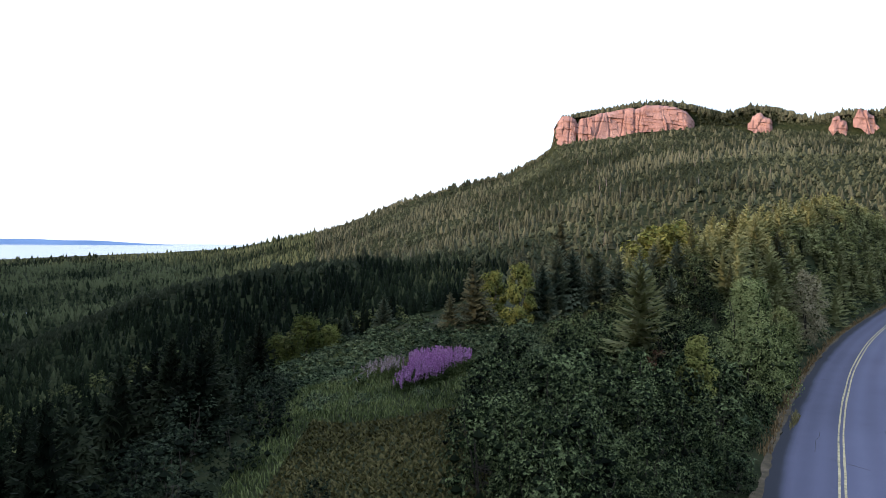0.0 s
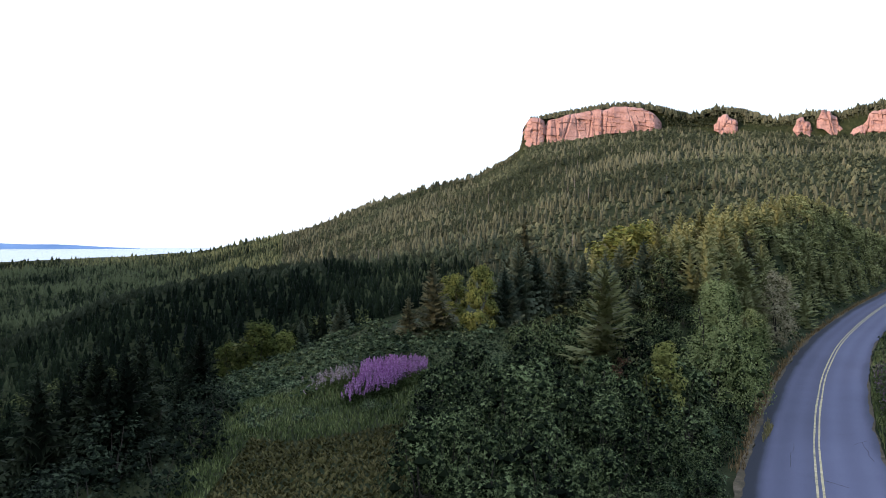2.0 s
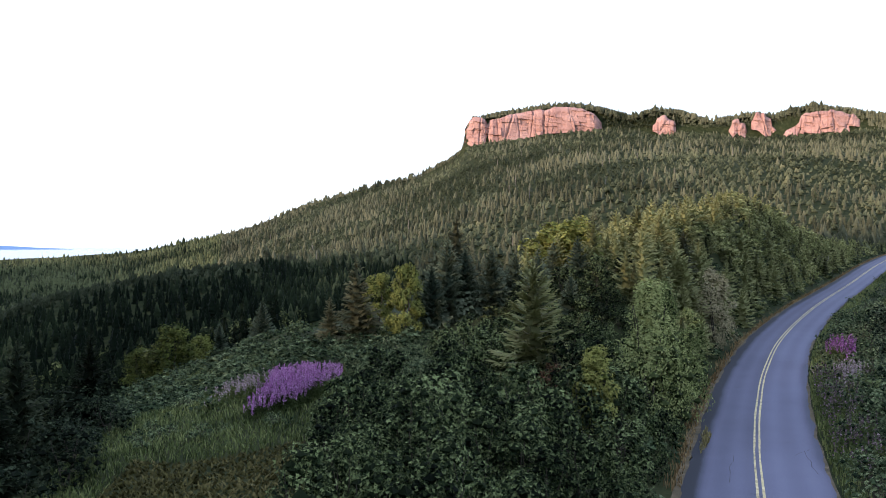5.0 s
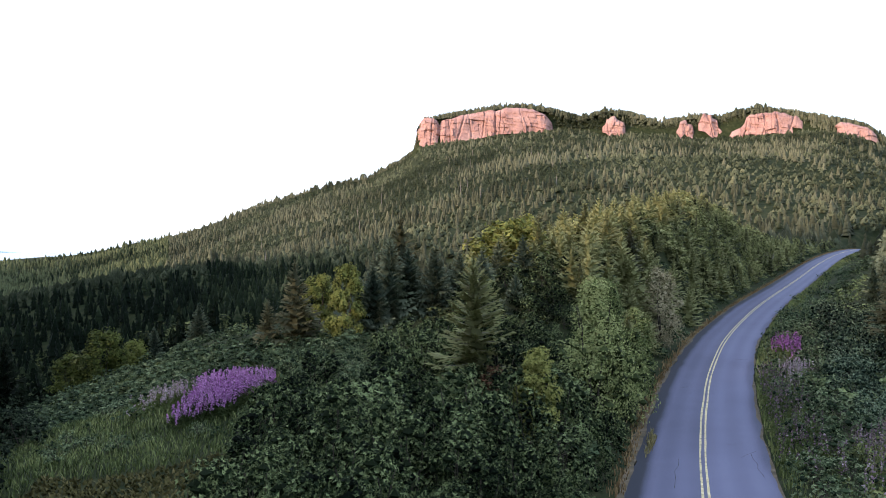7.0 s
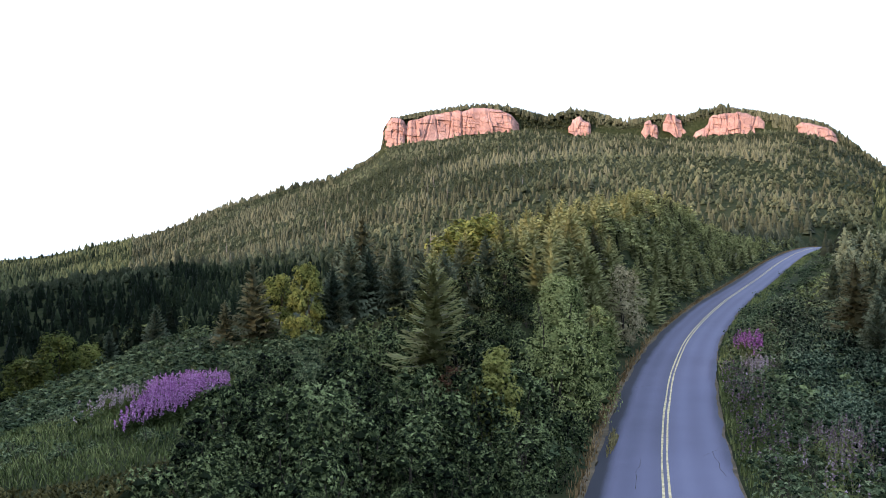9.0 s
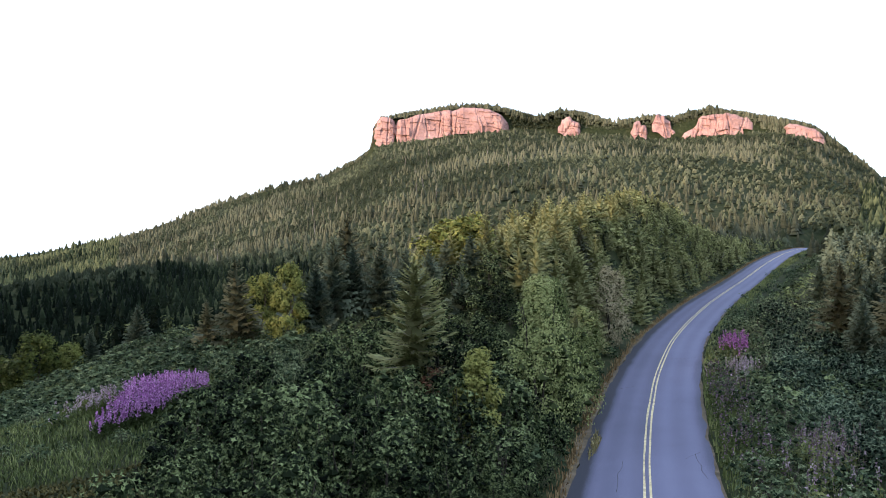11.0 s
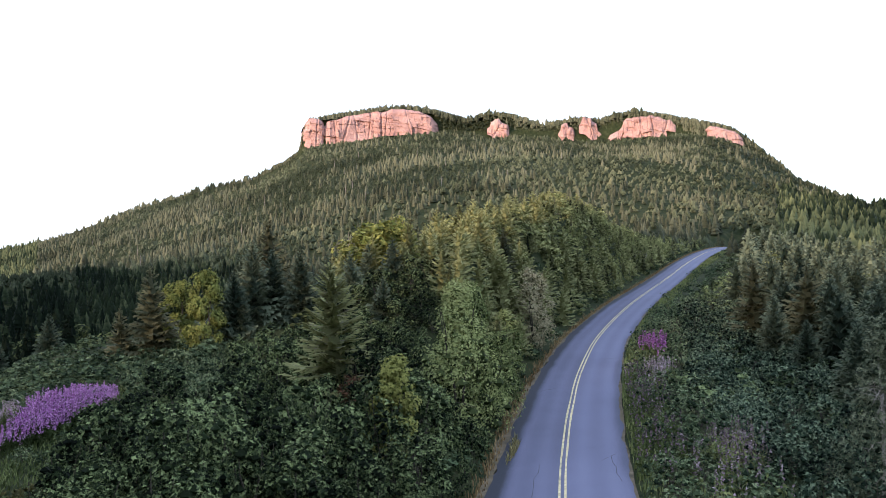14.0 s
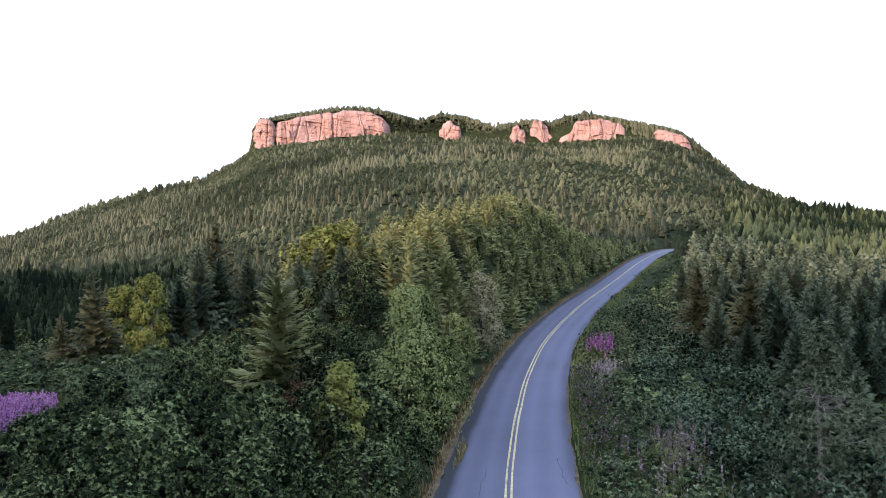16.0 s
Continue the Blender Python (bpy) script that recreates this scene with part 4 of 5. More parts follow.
for k in range(4):
    w, cr = broadleaf_geo(1.0, 0.36, 400, 0.06, clumps=14, low=0.12)
    MIDL.append(kind_of(cr))

# low tint means carry the valley's shade
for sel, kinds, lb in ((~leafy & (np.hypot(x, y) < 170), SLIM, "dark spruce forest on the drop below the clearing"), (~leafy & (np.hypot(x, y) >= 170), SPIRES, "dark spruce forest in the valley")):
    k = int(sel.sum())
    far_wood("valley_spruce_forest", lb, kinds, x[sel], y[sel], rng.uniform(3.8, 6.5, k), np.clip(rng.normal(0.3, 0.12, k), 0, 1), M_SLOPE_SHADE_SPRUCE, 1.0)
far_wood("valley_birch_forest", "birches among the spruces below the clearing", MIDL, x[leafy], y[leafy], rng.uniform(3.5, 5.5, int(leafy.sum())), np.clip(rng.normal(0.28, 0.13, int(leafy.sum())), 0, 1), M_BIRCH, 1.0)

# bleached dead trunks standing in the woods, and a tall bare one on the skyline
g = Geo()
q = scatter(-6, 34, 330, 780, lambda r: 95)
q = np.concatenate([q, scatter(10, 22, 420, 640, lambda r: 46)])
zq = land(q[:, 0], q[:, 1])
for (px, py), pz in zip(q, zq):
    hh, lx = rng.uniform(5, 8.5), rng.normal(0, 0.35)
    tube(g, [(px, py, pz - 0.3), (px + lx * 0.5, py, pz + hh * 0.5), (px + lx, py, pz + hh)], [0.15, 0.11, 0.03], 4)
    for k in range(3):
        a, zz = rng.uniform(0, 6.28), pz + hh * rng.uniform(0.4, 0.85)
        tube(g, [(px + lx * 0.6, py, zz), (px + lx * 0.6 + 1.1 * math.cos(a), py + 1.1 * math.sin(a), zz + 0.2)], [0.05, 0.02], 3)
tagged(new("dead_trunks", g.mesh("dead_trunks", M_SNAG)), "bleached dead tree trunks standing in the hill forest", "dead trees", kind="stuff")
for bearing, hh in ((-5.9, 13.0), (-5.5, 9.5), (-4.9, 9.0), (-4.5, 10.0), (-6.6, 8.0)):
    d = float(np.interp(bearing, R_BEAR, R_DIST)) - 6
    px, py = math.sin(radians(bearing)) * d, math.cos(radians(bearing)) * d
    w, cr = spruce_geo(hh, hh * 0.13, whorls=14, per=6, segs=3, gap=0.45, ragged=0.5, bare=0.25)
    plant(stand("spruce_tree", w, cr, M_FAR_SPRUCE, "tall thin half-bare spruce on the skyline", "tree", "thin spruces on the skyline"), px, py)

# ---- mid woods: spur beside the road and slope across it ----
SPRUCES = []
for k in range(5):
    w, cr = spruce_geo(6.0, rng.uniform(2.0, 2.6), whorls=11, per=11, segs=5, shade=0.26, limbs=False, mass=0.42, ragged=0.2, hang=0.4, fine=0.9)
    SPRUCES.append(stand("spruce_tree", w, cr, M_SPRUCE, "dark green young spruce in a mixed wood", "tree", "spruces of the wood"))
BROWN = []
for k in range(2):
    w, cr = spruce_geo(6.0, rng.uniform(1.8, 2.3), whorls=12, per=9, segs=5, gap=0.12, hang=0.5, shade=0.1)
    BROWN.append(stand("spruce_tree", w, cr, M_SPRUCE_BROWN, "browning spruce with thin needles in a mixed wood", "tree", "spruces of the wood"))
# spruces across the road: their side's shade is put into the needles
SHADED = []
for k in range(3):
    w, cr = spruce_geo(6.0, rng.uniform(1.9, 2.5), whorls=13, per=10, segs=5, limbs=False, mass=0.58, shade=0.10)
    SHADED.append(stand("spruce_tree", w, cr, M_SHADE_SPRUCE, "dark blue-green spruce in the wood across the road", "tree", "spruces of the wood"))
BIRCHES = []
for k in range(4):
    w, cr = broadleaf_geo(5.5, 1.9, 1200, 0.2, clumps=22, low=0.15, stems=2)
    BIRCHES.append(stand("birch_tree", w, cr, M_BIRCH, "leafy green birch in a mixed wood", "tree", "birches of the wood"))

def woods(pts, left):
    """The places of pts that lie on the spur beside the road, or on the slope across it."""
    off, _ = from_road(pts[:, 0], pts[:, 1])
    r, b = np.hypot(pts[:, 0], pts[:, 1]), np.degrees(np.arctan2(pts[:, 0], pts[:, 1]))
    if left:
        return (off < -4.8) & (pts[:, 1] > 58) & (r < 215) & (b > np.interp(r, [58, 66, 76, 92, 120, 160, 215], [16, 10, 9.5, 13, 18.5, 22, 23]))
    return (off > np.interp(r, [56, 75, 100, 150], [20, 18, 13, 11.5])) & (r > 56) & (b > 20)


pts = scatter(4, 36, 58, 215, lambda r: 2.1 + r * 0.007)
pts = pts[woods(pts, True)]
pts = pts[(np.hypot(pts[:, 0], pts[:, 1]) > 73) | (np.degrees(np.arctan2(pts[:, 0], pts[:, 1])) > 18.5)]     # the alder hollow stays open
more = scatter(20, 62, 50, 222, lambda r: 4.1 + r * 0.005)
pts = np.concatenate([pts, more[woods(more, False)]])
off, _ = from_road(pts[:, 0], pts[:, 1])
b, r = np.degrees(np.arctan2(pts[:, 0], pts[:, 1])), np.hypot(pts[:, 0], pts[:, 1])
o = np.argsort(r)
pts, off, b, r = pts[o], off[o], b[o], r[o]
species = vnoise(pts[:, 0], pts[:, 1], 26, 31) + rng.normal(0, 0.4, len(pts)) + np.where(off > 0, -0.9, -0.15)
n_spruce = n_birch = 0
rest_c, rest_l, rest_r = [], [], []
for (px, py), sp, side in zip(pts, species, off):
    young = rng.uniform(0.42, 0.78) if side < 0 else rng.uniform(0.6, 1.3)
    if sp > 0.42:
        if n_birch < 150:
            plant(BIRCHES[rng.integers(4)], px, py, young * 0.85)
            n_birch += 1
        else:
            rest_l.append((px, py, young * 4.7))
    elif n_spruce < 290:
        plant(SHADED[rng.integers(3)] if side > 0 else (BROWN if rng.random() < 0.12 else SPRUCES)[rng.integers(2)] if rng.random() < 0.3 else SPRUCES[rng.integers(5)], px, py, young)
        n_spruce += 1
    else:
        (rest_r if side > 0 else rest_c).append((px, py, young * 6))
for lst, kinds, nm, lb, mt in ((rest_c, VCONES, "spruce_thicket", "thick stand of young spruces on the spur", M_SPRUCE), (rest_r, VCONES, "spruce_thicket", "dark spruce wood on the slope across the road", M_SHADE_SPRUCE), (rest_l, MIDL, "birch_thicket", "stand of leafy birches on the spur", M_BIRCH)):
    if lst:
        q = np.array(lst)
        far_wood(nm, lb, kinds, q[:, 0], q[:, 1], q[:, 2], np.clip(rng.normal(0.47, 0.16, len(q)), 0, 1), mt)

q = rng.normal(0, 1, (16, 2)) * [1.7, 1.0] + [19.0, 76.0]
far_wood("yellow_birch_thicket", "yellow-green birches on the spur's brow", MIDL, q[:, 0], q[:, 1], rng.uniform(3.2, 4.3, 16), np.clip(rng.normal(0.55, 0.12, 16), 0, 1), M_YELLOW, 1.1)

k = rng.integers(int(row_at(84)), NL - 45, 420)
q = LINE[k] - SIDE[k] * rng.uniform(5.5, 17, 420)[:, None]
far_wood("spruce_thicket", "young spruces on the steep bank above the road", VCONES, q[:200, 0], q[:200, 1], rng.uniform(1.8, 3.8, 200), np.clip(rng.normal(0.5, 0.14, 200), 0, 1), M_SPRUCE)
far_wood("birch_thicket", "leafy young birches on the steep bank above the road", MIDL, q[200:, 0], q[200:, 1], rng.uniform(1.5, 3.4, 220), np.clip(rng.normal(0.45, 0.14, 220), 0, 1), M_BIRCH, 1.2)

BUSH = []
for k in range(4):
    w, cr = broadleaf_geo(1.0, 0.7, 130, 0.14, clumps=6, low=0.1, stems=1, lift=0.9)
    BUSH.append(kind_of(cr))
q = scatter(4, 36, 60, 215, lambda r: 1.5 + r * 0.007)
q = q[woods(q, True)]
far_wood("undergrowth", "dense leafy undergrowth between the trees of the wood", BUSH, q[:, 0], q[:, 1], rng.uniform(0.5, 1.1, len(q)) * np.where(np.hypot(q[:, 0], q[:, 1]) > 95, 1.5, 1.0), np.clip(rng.normal(0.25, 0.13, len(q)), 0, 1), M_BIRCH, 1.4)
# alder colour, darker than the spur's undergrowth, stands in for shade here
q = scatter(20, 60, 62, 180, lambda r: 2.7 + r * 0.005)
q = q[from_road(q[:, 0], q[:, 1])[0] > 7.5]
far_wood("undergrowth", "dark leafy undergrowth between the spruces across the road", BUSH, q[:, 0], q[:, 1], rng.uniform(0.8, 1.7, len(q)), np.clip(rng.normal(0.6, 0.15, len(q)), 0, 1), M_ALDER, 1.2)

NEARBUSH = []
for k in range(4):
    w, cr = broadleaf_geo(1.0, 0.7, 300, 0.085, clumps=14, low=0.05, stems=1, lift=0.9)
    NEARBUSH.append(kind_of(cr))
q = scatter(4, 58, 58, 95, lambda r: 2.3)
off, _ = from_road(q[:, 0], q[:, 1])
q = q[(off > 10) & (np.hypot(q[:, 0], q[:, 1]) > 66)]
far_wood("undergrowth", "leafy undergrowth below the trees beside the road", NEARBUSH, q[:, 0], q[:, 1], rng.uniform(1.1, 2.2, len(q)), np.clip(rng.normal(0.4, 0.15, len(q)), 0, 1), M_ALDER, 1.0)

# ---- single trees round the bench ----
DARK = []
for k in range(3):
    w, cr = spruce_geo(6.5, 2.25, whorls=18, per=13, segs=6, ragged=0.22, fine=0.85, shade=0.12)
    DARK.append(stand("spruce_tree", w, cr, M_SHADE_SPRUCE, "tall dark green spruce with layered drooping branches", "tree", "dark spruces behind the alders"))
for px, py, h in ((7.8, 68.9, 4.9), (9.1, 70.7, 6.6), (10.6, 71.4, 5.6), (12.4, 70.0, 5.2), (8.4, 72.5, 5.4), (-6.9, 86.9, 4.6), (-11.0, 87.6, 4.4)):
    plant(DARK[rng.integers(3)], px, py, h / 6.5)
# spruces below the clearing, near-black from shade put into their needles
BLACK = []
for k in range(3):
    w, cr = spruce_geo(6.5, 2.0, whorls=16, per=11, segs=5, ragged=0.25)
    BLACK.append(stand("spruce_tree", w, cr, M_DEEP_SHADE_SPRUCE, "near-black spruce in deep shade below the clearing", "tree", "shaded spruces"))
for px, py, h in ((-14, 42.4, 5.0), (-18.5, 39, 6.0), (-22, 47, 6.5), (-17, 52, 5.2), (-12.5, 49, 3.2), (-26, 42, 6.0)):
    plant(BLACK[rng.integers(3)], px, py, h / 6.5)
w, cr = spruce_geo(6.7, 2.65, whorls=18, per=15, segs=9, ragged=0.3, gap=0.08, fine=0.6, shade=0.14, hang=0.45, taper=0.75, mass=0.35)
plant(stand("spruce_tree", w, cr, M_SPRUCE, "broad olive-green spruce with a pale trunk rising from alder scrub", "tree", "browning spruces", wood_mat=M_DEADWOOD), 11.6, 49.9, 1.0)
TAN = []
for k in range(2):
    w, cr = spruce_geo(6.2, 1.6, whorls=19, per=13, segs=7, gap=0.15, ragged=0.4, fine=0.8, shade=0.10)
    TAN.append(stand("spruce_tree", w, cr, M_SPRUCE_BROWN, "thin brownish spruce with a bare top", "tree", "browning spruces"))
for px, py, h in ((2.2, 72.0, 6.4), (0.0, 72.4, 3.7), (11.6, 86.5, 8.7)):
    plant(TAN[rng.integers(2)], px, py, h / 6.2, wide=1.25)
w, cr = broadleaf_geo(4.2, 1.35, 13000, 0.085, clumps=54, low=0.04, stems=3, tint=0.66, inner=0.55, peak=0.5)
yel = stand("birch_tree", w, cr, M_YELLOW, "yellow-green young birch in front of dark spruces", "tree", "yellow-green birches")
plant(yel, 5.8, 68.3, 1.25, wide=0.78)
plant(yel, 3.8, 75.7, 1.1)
w, cr = broadleaf_geo(4.2, 1.1, 11000, 0.085, clumps=50, low=0.04, stems=3, tint=0.95, inner=0.45, peak=0.6)
plant(stand("birch_tree", w, cr, M_YELLOW, "small bright yellow-green birch among dark alders", "tree", "yellow-green birches"), 13.4, 44.5, 1.06)
w, cr = broadleaf_geo(4.6, 1.7, 9000, 0.1, clumps=46, low=0.06, stems=3, tint=0.22, vary=0.15, inner=0.5)
olive = stand("birch_tree", w, cr, M_YELLOW, "olive-green bushy birch on the clearing's far edge", "tree", "yellow-green birches")
plant(olive, -15.0, 85.5, 1.15)
plant(olive, -18.0, 86.4, 0.95)
plant(olive, -12.4, 87.2, 0.8)
for px, py, sz, wd in ((30.7, 77.6, 0.86, 1.2), (22.2, 67.4, 0.68, 0.95), (27.0, 73.0, 0.62, 1.1), (24.6, 70.6, 0.6, 1.0)):
    plant(SPRUCES[rng.integers(5)], px, py, sz, wide=wd)
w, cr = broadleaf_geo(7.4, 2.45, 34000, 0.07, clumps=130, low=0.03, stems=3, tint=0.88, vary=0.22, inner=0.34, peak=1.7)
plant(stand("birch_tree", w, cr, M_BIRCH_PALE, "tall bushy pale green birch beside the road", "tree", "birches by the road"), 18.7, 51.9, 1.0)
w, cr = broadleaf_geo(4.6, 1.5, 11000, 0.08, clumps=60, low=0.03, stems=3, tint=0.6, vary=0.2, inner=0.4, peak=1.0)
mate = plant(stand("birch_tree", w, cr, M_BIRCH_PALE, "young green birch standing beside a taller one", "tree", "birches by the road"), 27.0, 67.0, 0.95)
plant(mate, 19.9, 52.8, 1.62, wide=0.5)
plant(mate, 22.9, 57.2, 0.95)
w, cr = broadleaf_geo(5.8, 1.5, 10000, 0.085, clumps=60, low=0.1, stems=2, tint=0.8, vary=0.2, peak=0.3)
plant(stand("birch_tree", w, cr, M_CATKIN, "greyish birch hung with faded catkins", "tree", "birches by the road"), 33.2, 76.8, 1.2, wide=0.95)
# across the road
for px, py, h in ((50.6, 70.1, 7.9), (53.2, 67.0, 8.0)):
    plant(TAN[rng.integers(2)], px, py, h / 6.2, wide=1.4)
for px, py, h in ((48.3, 64.5, 5.9), (57.2, 68.1, 8.4), (54, 60, 7.0), (60, 62, 7.5), (64, 76, 7.5), (47, 49, 6.0)):
    plant(DARK[rng.integers(3)], px, py, h / 6.5)
for px, py, h in ((43, 50, 5.5), (36.5, 39, 4.5), (41, 44, 5.0), (47.5, 60, 4.6), (52, 56, 6.2)):
    plant(DARK[rng.integers(3)], px, py, h / 6.5, wide=1.15)
w, cr = broadleaf_geo(6.8, 1.75, 20000, 0.105, clumps=90, low=0.06, stems=1, lift=0.35, tint=0.6, vary=0.26, inner=0.3, peak=1.7, wide=0.36)
for k in range(26):
    a, zz = rng.uniform(3.4, 5.4), rng.uniform(2.2, 4.4)
    d = np.array([math.cos(a), math.sin(a), 0])
    ln = rng.uniform(1.3, 2.3) * (1.15 - zz / 8)
    p = np.array([d * 0.05 + [0, 0, zz], d * ln * 0.55 + [0, 0, zz + 0.2], d * ln + [0, 0, zz + rng.uniform(-0.2, 0.7)]])
    tube(w, p, [0.04, 0.025, 0.007], 4)
    for q in range(4):
        t = rng.uniform(0.4, 0.9)
        c = p[1] + (p[2] - p[1]) * t
        tube(w, [c, c + rng.normal(0, 0.25, 3) + d * 0.2], [0.014, 0.004], 3)
plant(stand("spruce_tree", w, cr, M_PALE, "pale ragged spruce with bare grey branches", "tree", "", wood_mat=M_DEADWOOD), 29.8, 34.2, 1.0, turn=0)

# ---- alder scrub ----
ALDERS = []
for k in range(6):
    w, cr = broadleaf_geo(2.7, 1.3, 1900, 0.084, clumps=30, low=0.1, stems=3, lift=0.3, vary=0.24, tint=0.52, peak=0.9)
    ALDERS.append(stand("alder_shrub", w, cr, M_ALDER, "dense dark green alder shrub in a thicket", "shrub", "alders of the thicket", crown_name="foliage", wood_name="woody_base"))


CLOSE, WILLOWS = [], []
for k in range(3):
    w, cr = broadleaf_geo(2.7, 1.3, 3900, 0.06, clumps=38, low=0.1, stems=3, lift=0.3, vary=0.24, tint=0.52, peak=0.9)
    CLOSE.append(stand("alder_shrub", w, cr, M_ALDER, "dense dark green alder shrub in a thicket", "shrub", "alders of the thicket", crown_name="foliage", wood_name="woody_base"))
    w, cr = broadleaf_geo(1.9, 1.5, 1700, 0.085, clumps=30, low=0.1, stems=3, lift=0.8, vary=0.2, tint=0.66)
    WILLOWS.append(stand("willow_shrub", w, cr, M_HERB, "low spreading light green willow shrub on the brow", "shrub", "willows of the brow", crown_name="foliage", wood_name="woody_base"))


def meadow_edge(y):
    return np.interp(y, [20, 28, 36, 43, 48, 54, 58, 63, 70], [1.6, 0.9, 0.4, 0.5, 2.2, 3.2, 2.6, -2.0, -9])


n_al = 0
for gy0 in np.arange(19, 64, 1.55):
    for gx0 in np.arange(-14, 34, 1.55):
        px, py = gx0 + rng.uniform(-0.6, 0.6), gy0 + rng.uniform(-0.6, 0.6)
        o = float(from_road(px, py)[0][0])
        if o > -3.9 or px < meadow_edge(py) or n_al > 250:
            continue
        stock = WILLOWS if py > 51 and px < 7 else CLOSE if py < 38 else ALDERS
        plant(stock[rng.integers(len(stock))], px, py, rng.uniform(0.62, 1.3) * (0.55 if o > -5.6 else 1.0) * float(np.interp(py, [40, 52, 62], [1.0, 0.85, 0.6])) * (1 + 0.25 * float(vnoise(px, py, 5, 44))), sink=0.2, wide=rng.uniform(0.8, 1.05))
        n_al += 1
w, cr = broadleaf_geo(2.6, 1.4, 3200, 0.09, clumps=26, low=0.1, stems=5, lift=0.9, tint=0.66, vary=0.2)
pale = plant(stand("alder_shrub", w, cr, M_ALDER, "pale grey-green willow shrub above the thicket", "shrub", "alders of the thicket", crown_name="foliage", wood_name="woody_base"), 5.6, 39.0, 1.25)
plant(pale, 13.3, 40.0, 0.95)
w, cr = broadleaf_geo(1.5, 0.75, 900, 0.075, clumps=14, low=0.1, stems=4, lift=0.6)
plant(stand("alder_shrub", w, cr, M_RUST, "small red-brown withered shrub at a spruce's foot", "shrub", "", crown_name="foliage", wood_name="woody_base"), 12.1, 47.6, 1.0, sink=-0.5)
HOLLOW = []
for k in range(2):
    w, cr = broadleaf_geo(2.6, 1.5, 1900, 0.1, clumps=26, low=0.1, stems=3, lift=0.4, vary=0.24, tint=0.52)
    HOLLOW.append(stand("alder_shrub", w, cr, M_ALDER, "dark blue-green alder shrub in a hollow between spruces", "shrub", "alders of the hollow", crown_name="foliage", wood_name="woody_base"))
for px, py in scatter(11.5, 19.5, 56, 74, lambda r: 1.9):
    plant(HOLLOW[rng.integers(2)], px, py, rng.uniform(0.45, 0.8), sink=0.2)
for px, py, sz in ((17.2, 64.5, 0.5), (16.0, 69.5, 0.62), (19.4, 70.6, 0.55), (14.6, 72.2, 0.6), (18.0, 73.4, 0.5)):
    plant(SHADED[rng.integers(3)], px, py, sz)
for px, py in ((19.6, 64.2), (20.2, 62.6), (20.8, 65.2), (19.0, 62.4), (21.4, 63.4), (20.6, 60.8)):
    plant(HOLLOW[rng.integers(2)], px, py, rng.uniform(0.5, 0.75), sink=0.2)
# dark shrubs at the meadow's lower side: deep shade put into their leaf colour
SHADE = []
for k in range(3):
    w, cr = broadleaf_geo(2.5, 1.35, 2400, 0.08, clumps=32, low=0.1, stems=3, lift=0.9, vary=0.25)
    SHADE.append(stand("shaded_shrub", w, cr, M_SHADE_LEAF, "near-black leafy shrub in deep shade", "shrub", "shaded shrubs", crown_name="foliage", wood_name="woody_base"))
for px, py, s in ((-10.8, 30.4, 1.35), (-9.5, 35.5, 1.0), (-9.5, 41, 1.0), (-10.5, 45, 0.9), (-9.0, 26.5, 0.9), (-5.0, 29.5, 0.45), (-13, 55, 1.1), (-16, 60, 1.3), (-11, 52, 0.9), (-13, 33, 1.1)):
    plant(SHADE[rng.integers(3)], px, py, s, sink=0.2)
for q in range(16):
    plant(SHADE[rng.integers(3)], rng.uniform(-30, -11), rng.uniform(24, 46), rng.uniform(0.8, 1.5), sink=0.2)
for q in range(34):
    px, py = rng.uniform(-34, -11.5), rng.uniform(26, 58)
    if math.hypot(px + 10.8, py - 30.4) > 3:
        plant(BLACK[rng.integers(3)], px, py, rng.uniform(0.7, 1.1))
HERBS = []
for k in range(4):
    w, cr = broadleaf_geo(1.2, 1.0, 440, 0.09, clumps=16, low=0.05, stems=5, lift=0.7, tint=0.6)
    HERBS.append(stand("low_shrub", w, cr, M_HERB, "low leafy green scrub on the road bank", "shrub", "scrub of the road bank", crown_name="foliage", wood_name="woody_base"))
for q in range(60):
    py = rng.uniform(46, 62)
    px = rng.uniform(-9, meadow_edge(py) + 0.5)
    if abs(px + 0.9) > 2.6 or abs(py - 52.5) > 5:
        plant(HERBS[rng.integers(4)], px, py, rng.uniform(0.35, 0.75), sink=0.1)
SCRUB = []
for k in range(4):
    w, cr = broadleaf_geo(1.0, 0.8, 150, 0.13, clumps=8, low=0.05, stems=3, lift=0.9)
    SCRUB.append(kind_of(cr))
q = rng.uniform(0, 1, 380)
far_wood("rim_scrub", "low spreading green scrub along the clearing's rim", SCRUB, -18 + 25 * q + rng.normal(0, 0.9, 380), 61.0 + 6.5 * q + rng.normal(0, 4.6, 380), rng.uniform(0.5, 1.25, 380), rng.uniform(0.3, 0.65, 380), M_HERB, 1.15)
q = rng.uniform(0, 1, (330, 2)) * [17, 25] + [-19, 61]
q = q[q[:, 0] < 6 - 0.3 * (q[:, 1] - 61)]
far_wood("rim_scrub", "low herbs and scrub on the brow behind the clearing", SCRUB, q[:, 0], q[:, 1], rng.uniform(0.5, 1.1, len(q)), rng.uniform(0.25, 0.5, len(q)), M_HERB, 1.2)
k = np.concatenate([rng.integers(int(row_at(20)), int(row_at(60)), 90), rng.integers(int(row_at(60)), NL - 45, 320)])
p = LINE[k] - SIDE[k] * (rng.uniform(4.3, 5.9, len(k)) + np.where(np.arange(len(k)) > 200, rng.uniform(0, 4, len(k)), 0))[:, None]
k2 = rng.integers(int(row_at(78)), NL - 45, 300)
p = np.concatenate([p, LINE[k2] + SIDE[k2] * rng.uniform(3.6, 12, 300)[:, None]])
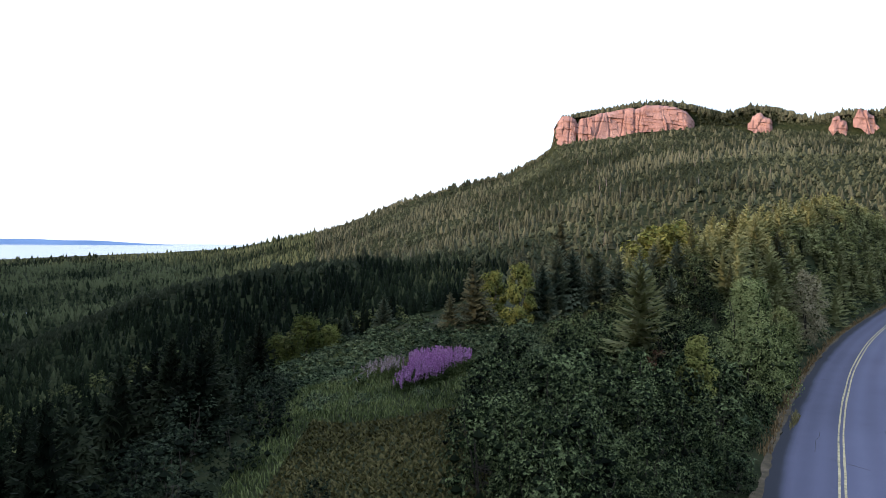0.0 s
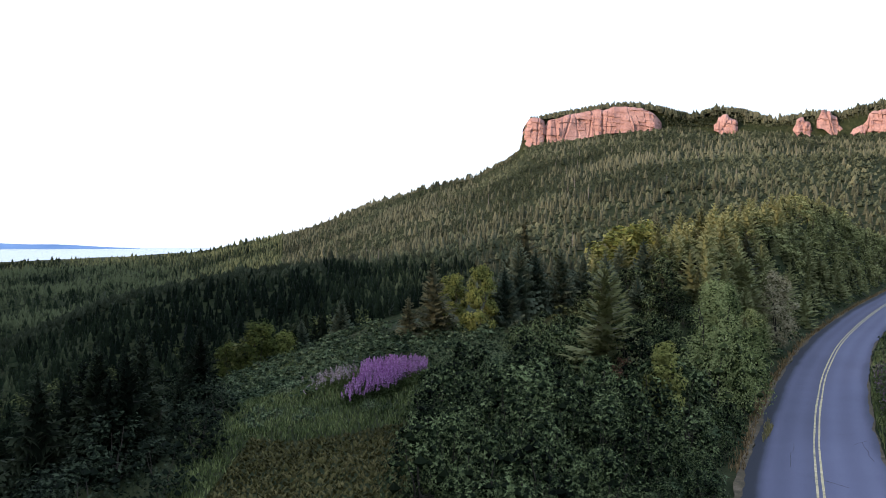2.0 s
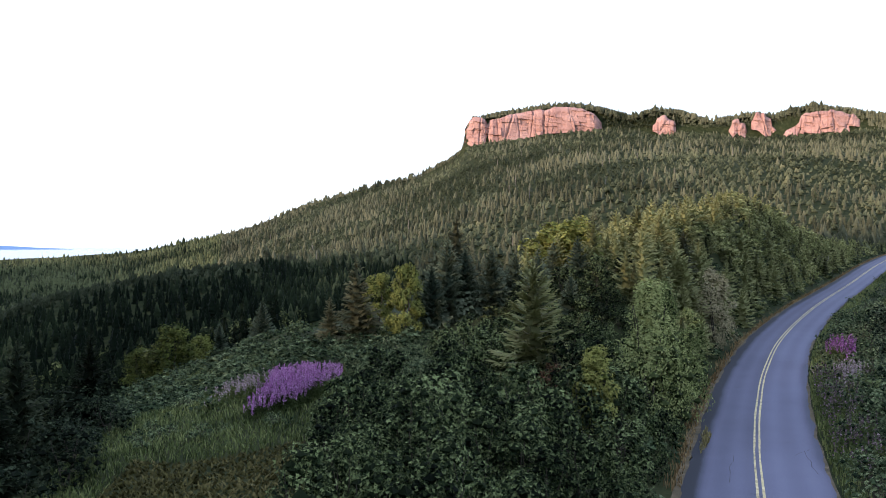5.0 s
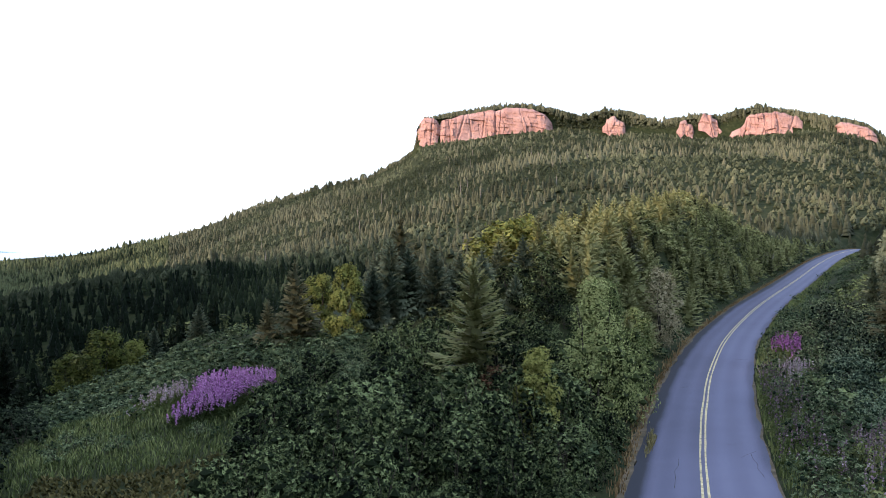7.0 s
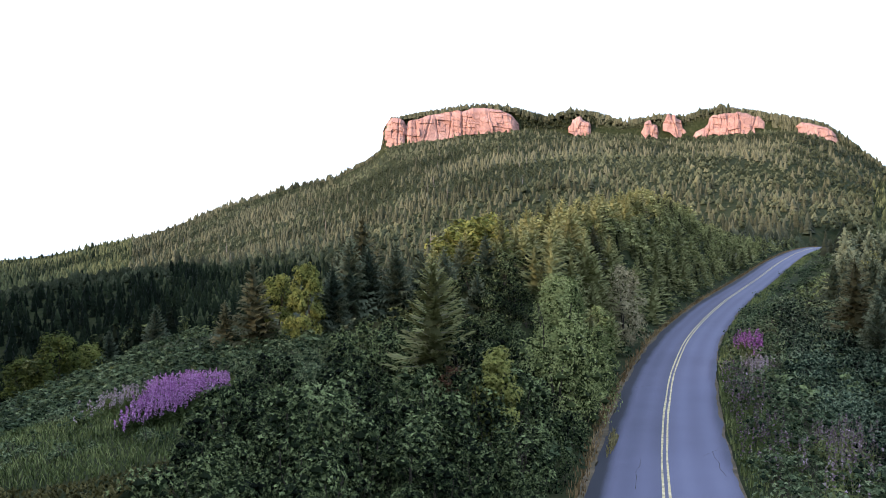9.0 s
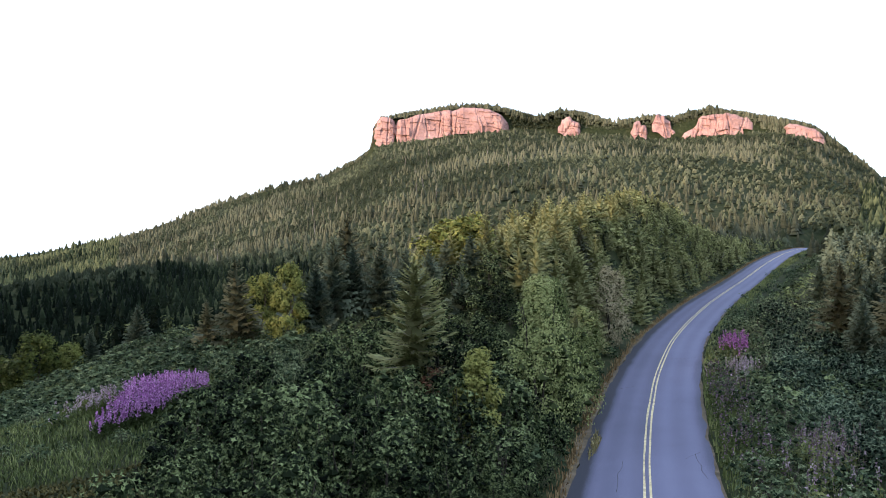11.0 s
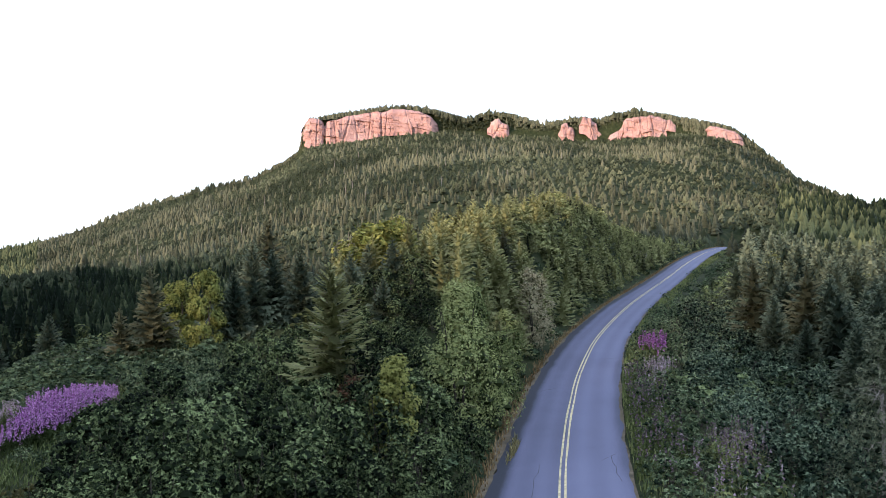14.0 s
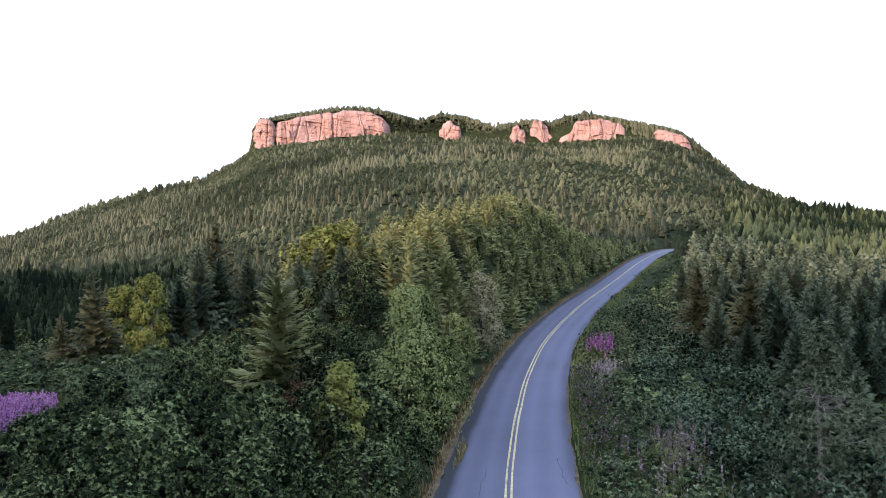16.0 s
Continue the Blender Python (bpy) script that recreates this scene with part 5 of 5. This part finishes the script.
k = np.concatenate([k, k2])
far_wood("verge_scrub", "low green scrub between the road edge and the wood", SCRUB, p[:, 0], p[:, 1], rng.uniform(0.5, 1.2, len(k)), rng.uniform(0.3, 0.6, len(k)), M_HERB, 1.1)
BANK = []
for k in range(4):
    w, cr = broadleaf_geo(2.4, 1.5, 1250, 0.115, clumps=28, low=0.06, stems=4, lift=0.6, vary=0.24, tint=0.55)
    BANK.append(stand("bank_shrub", w, cr, M_BANK, "lush blue-green leafy shrub on the road bank", "shrub", "shrubs of the road bank", crown_name="foliage", wood_name="woody_base"))
n_h = 0
for k in range(60, NL - 40):
    for o in np.arange(4.4, 17.5, 1.35):
        if n_h > 280 or rng.random() < 0.25 or LINE[k, 1] < 26 or k % 2:
            continue
        p = LINE[k] + SIDE[k] * (o + rng.uniform(-0.5, 0.5))
        if o > 7.5:
            plant(BANK[rng.integers(4)], p[0], p[1], rng.uniform(0.4, 0.95), sink=0.1)
        else:
            plant(HERBS[rng.integers(4)], p[0], p[1], rng.uniform(0.6, 1.1) * (0.7 + 0.08 * o), sink=0.1)
        n_h += 1


# ---- grass, flowers ----
def blades(name, label, x, y, h, mat, category, width=0.03, lean=0.35):
    n = len(x)
    z = land(x, y) - 0.03
    a = rng.uniform(0, 6.28, n)
    hh = h * rng.uniform(0.6, 1.3, n)
    d = np.stack([np.cos(a), np.sin(a)], 1)
    w = width * rng.uniform(0.7, 1.4, n)
    base = np.stack([x, y, z], 1)
    side = np.stack([-d[:, 1] * w, d[:, 0] * w, 0 * w], 1)
    ln = lean * hh * rng.uniform(0.2, 1.2, n)
    mid = base + np.stack([d[:, 0] * ln * 0.35, d[:, 1] * ln * 0.35, hh * 0.6], 1)
    tip = base + np.stack([d[:, 0] * ln, d[:, 1] * ln, hh], 1)
    v = np.stack([base - side, base + side, mid + side * 0.8, mid - side * 0.8, tip], 1)
    k = np.arange(n)[:, None] * 5
    g = Geo()
    g.add(v, [k + [[0, 1, 2, 3]], k + [[3, 2, 4]]], np.repeat(np.clip(rng.normal(0.5, 0.2, n), 0, 1), 5))
    return tagged(new(name, g.mesh(name, mat)), label, category, kind="stuff")


n = 80000
x, y = rng.uniform(-19, 6, n), rng.uniform(20, 76, n)
k = (x < meadow_edge(y) + 0.8) & (x > np.interp(y, [20, 40, 66, 76], [-9, -10, -17, -19]))
bare = vnoise(x, y, 5, 61) + np.where((y < 42.0 + 2 * vnoise(x, y, 4, 62)) & (x > -7.5), 1.3, -0.7) > 0.25
x, y, bare = x[k], y[k], bare[k]
blades("meadow_grass", "long green meadow grass on a clearing", x[~bare], y[~bare], 0.30, M_GRASS, "grass", 0.022, 0.9)
blades("dry_meadow_grass", "short brownish dry grass in a clearing", x[bare], y[bare], 0.17, M_DRY, "grass", 0.06, 1.2)
n = 6000
k = rng.integers(60, NL - 30, n)
o = -ROAD_HALF - 0.12 - np.abs(rng.normal(0, 0.35, n))
p = LINE[k] + SIDE[k] * o[:, None] + TANG[k] * rng.uniform(0, 1, n)[:, None]
blades("verge_grass", "dry straw-coloured grass along the road edge", p[:, 0], p[:, 1], 0.3, M_VERGE, "grass", 0.03)
n = 9000
k = rng.integers(60, NL - 30, n)
o = ROAD_HALF + 0.2 + np.abs(rng.normal(0, 0.9, n))
p = LINE[k] + SIDE[k] * o[:, None] + TANG[k] * rng.uniform(0, 1, n)[:, None]
blades("verge_grass", "green grass and weeds along the road bank", p[:, 0], p[:, 1], 0.36, M_GRASS, "grass", 0.03)


def fireweed(name, label, x, y, h, mat, size=0.06, per=16):
    """Flower spikes: a stem with narrow leaves below and many blossoms above."""
    root = tagged(new(name), label, "flowers", kind="stuff")
    z = land(x, y)
    stems, bloom = Geo(), Geo()
    spread = np.hypot(x - x.mean(), y - y.mean())
    for px, py, pz, q in zip(x, y, z, spread / spread.max()):
        hh = h * rng.uniform(0.75, 1.2) * (1.3 - 0.6 * q * q)
        lx, ly = rng.normal(0, 0.08, 2) * hh
        tube(stems, [(px, py, pz - 0.05), (px + lx * 0.4, py + ly * 0.4, pz + hh * 0.6), (px + lx, py + ly, pz + hh)], [0.012, 0.009, 0.004], 3)
        s = rng.uniform(0.1, 0.62, 12)
        c = np.stack([px + lx * s, py + ly * s, pz + hh * s], 1) + rng.normal(0, 0.09, (12, 3)) * [1, 1, 0.2]
        leaves(stems, c, 0.09, 0.5, 0.5, 2.6)
        s = rng.uniform(0.55, 1.0, per)
        c = np.stack([px + lx * s, py + ly * s, pz + hh * s], 1) + rng.normal(0, 1, (per, 3)) * (0.09 * (1.15 - s))[:, None]
        leaves(bloom, c, size, np.clip(rng.normal(0.55, 0.2, per), 0, 1), 0.3, 1.1)
    part("stems", stems, M_GRASS, root)
    part("blossoms", bloom, mat, root)
    return root


def drift(cx, cy, rx, ry, n, turn=0):
    """Places strewn over an oval with a ragged edge."""
    a, q = rng.uniform(0, 6.283, n), np.sqrt(rng.uniform(0, 1, n))
    q = q * (1 + 0.25 * np.sin(3 * a + 1) + 0.15 * np.sin(5 * a)) + rng.normal(0, 0.06, n)
    x, y = np.cos(a) * q * rx, np.sin(a) * q * ry
    c, s = math.cos(radians(turn)), math.sin(radians(turn))
    return cx + x * c - y * s, cy + x * s + y * c


fireweed("fireweed_patch", "bright purple-pink fireweed in full bloom on the clearing", *drift(-1.15, 52.8, 1.75, 3.9, 520, -12), 1.2, M_PINK, 0.06, 36)
fireweed("fireweed_patch", "fading lilac fireweed beside the bright patch", *drift(-4.6, 56.0, 2.0, 3.0, 110), 0.8, M_FADED, 0.07)
fireweed("fireweed_patch", "small bright fireweed clump on the road bank", *drift(40.4, 69.2, 0.9, 1.5, 90), 1.7, M_PINK, 0.1, 20)
fireweed("fireweed_patch", "pale lilac fireweed on the road bank", *drift(35.5, 60, 0.8, 3.0, 90, -28), 1.4, M_FADED, 0.08)
fireweed("fireweed_patch", "faded seeding fireweed spikes below the road bank", *drift(27.5, 40, 1.0, 3.2, 100, -28), 1.5, M_FADED, 0.07)

k = rng.integers(int(row_at(42)), int(row_at(68)), 230)
p = LINE[k] + SIDE[k] * rng.uniform(3.3, 5.6, 230)[:, None]
fireweed("fireweed_patch", "pale lilac and green fireweed lining the road bank", p[:, 0], p[:, 1], 1.15, M_FADED, 0.085, 12)
k = rng.integers(int(row_at(30)), int(row_at(46)), 70)
p = LINE[k] + SIDE[k] * rng.uniform(5.2, 8.4, 70)[:, None]
fireweed("fireweed_patch", "lilac fireweed spikes among the bank's low scrub", p[:, 0], p[:, 1], 1.5, M_FADED, 0.075, 16)

# a tuft growing at the road's broken edge, and bleached twigs near the crest
x, y = drift(19.6, 46.2, 0.18, 2.4, 300, -25)
blades("weed_tuft", "yellowish weed tuft growing through the road edge", x, y, 0.36, M_STRAW, "weeds", 0.02, 0.6)
for px, py, s in ((85.5, 152.5, 0.9), (88.0, 155.5, 0.75), (82.5, 149.0, 0.65)):
    g = Geo()
    for k in range(16):
        a, h = rng.uniform(0, 6.28), rng.uniform(1.8, 3.6) * s
        p = np.array([[0.1 * math.cos(a), 0.1 * math.sin(a), 0], [0.5 * math.cos(a), 0.5 * math.sin(a), h * 0.5], [0.9 * math.cos(a + 0.4), 0.9 * math.sin(a + 0.4), h]])
        tube(g, p, [0.05, 0.035, 0.012], 4)
        tube(g, [p[1], p[1] + [0.4 * math.cos(a + 1.5), 0.4 * math.sin(a + 1.5), h * 0.3]], [0.025, 0.01], 3)
    ob = tagged(new("bare_shrub", g.mesh("bare_shrub", M_DEADWOOD)), "leafless pale grey shrub beside the road", "shrub", "bare shrubs")
    ob.matrix_world = pose(px, py, float(land(px, py)[0]) - 0.1)
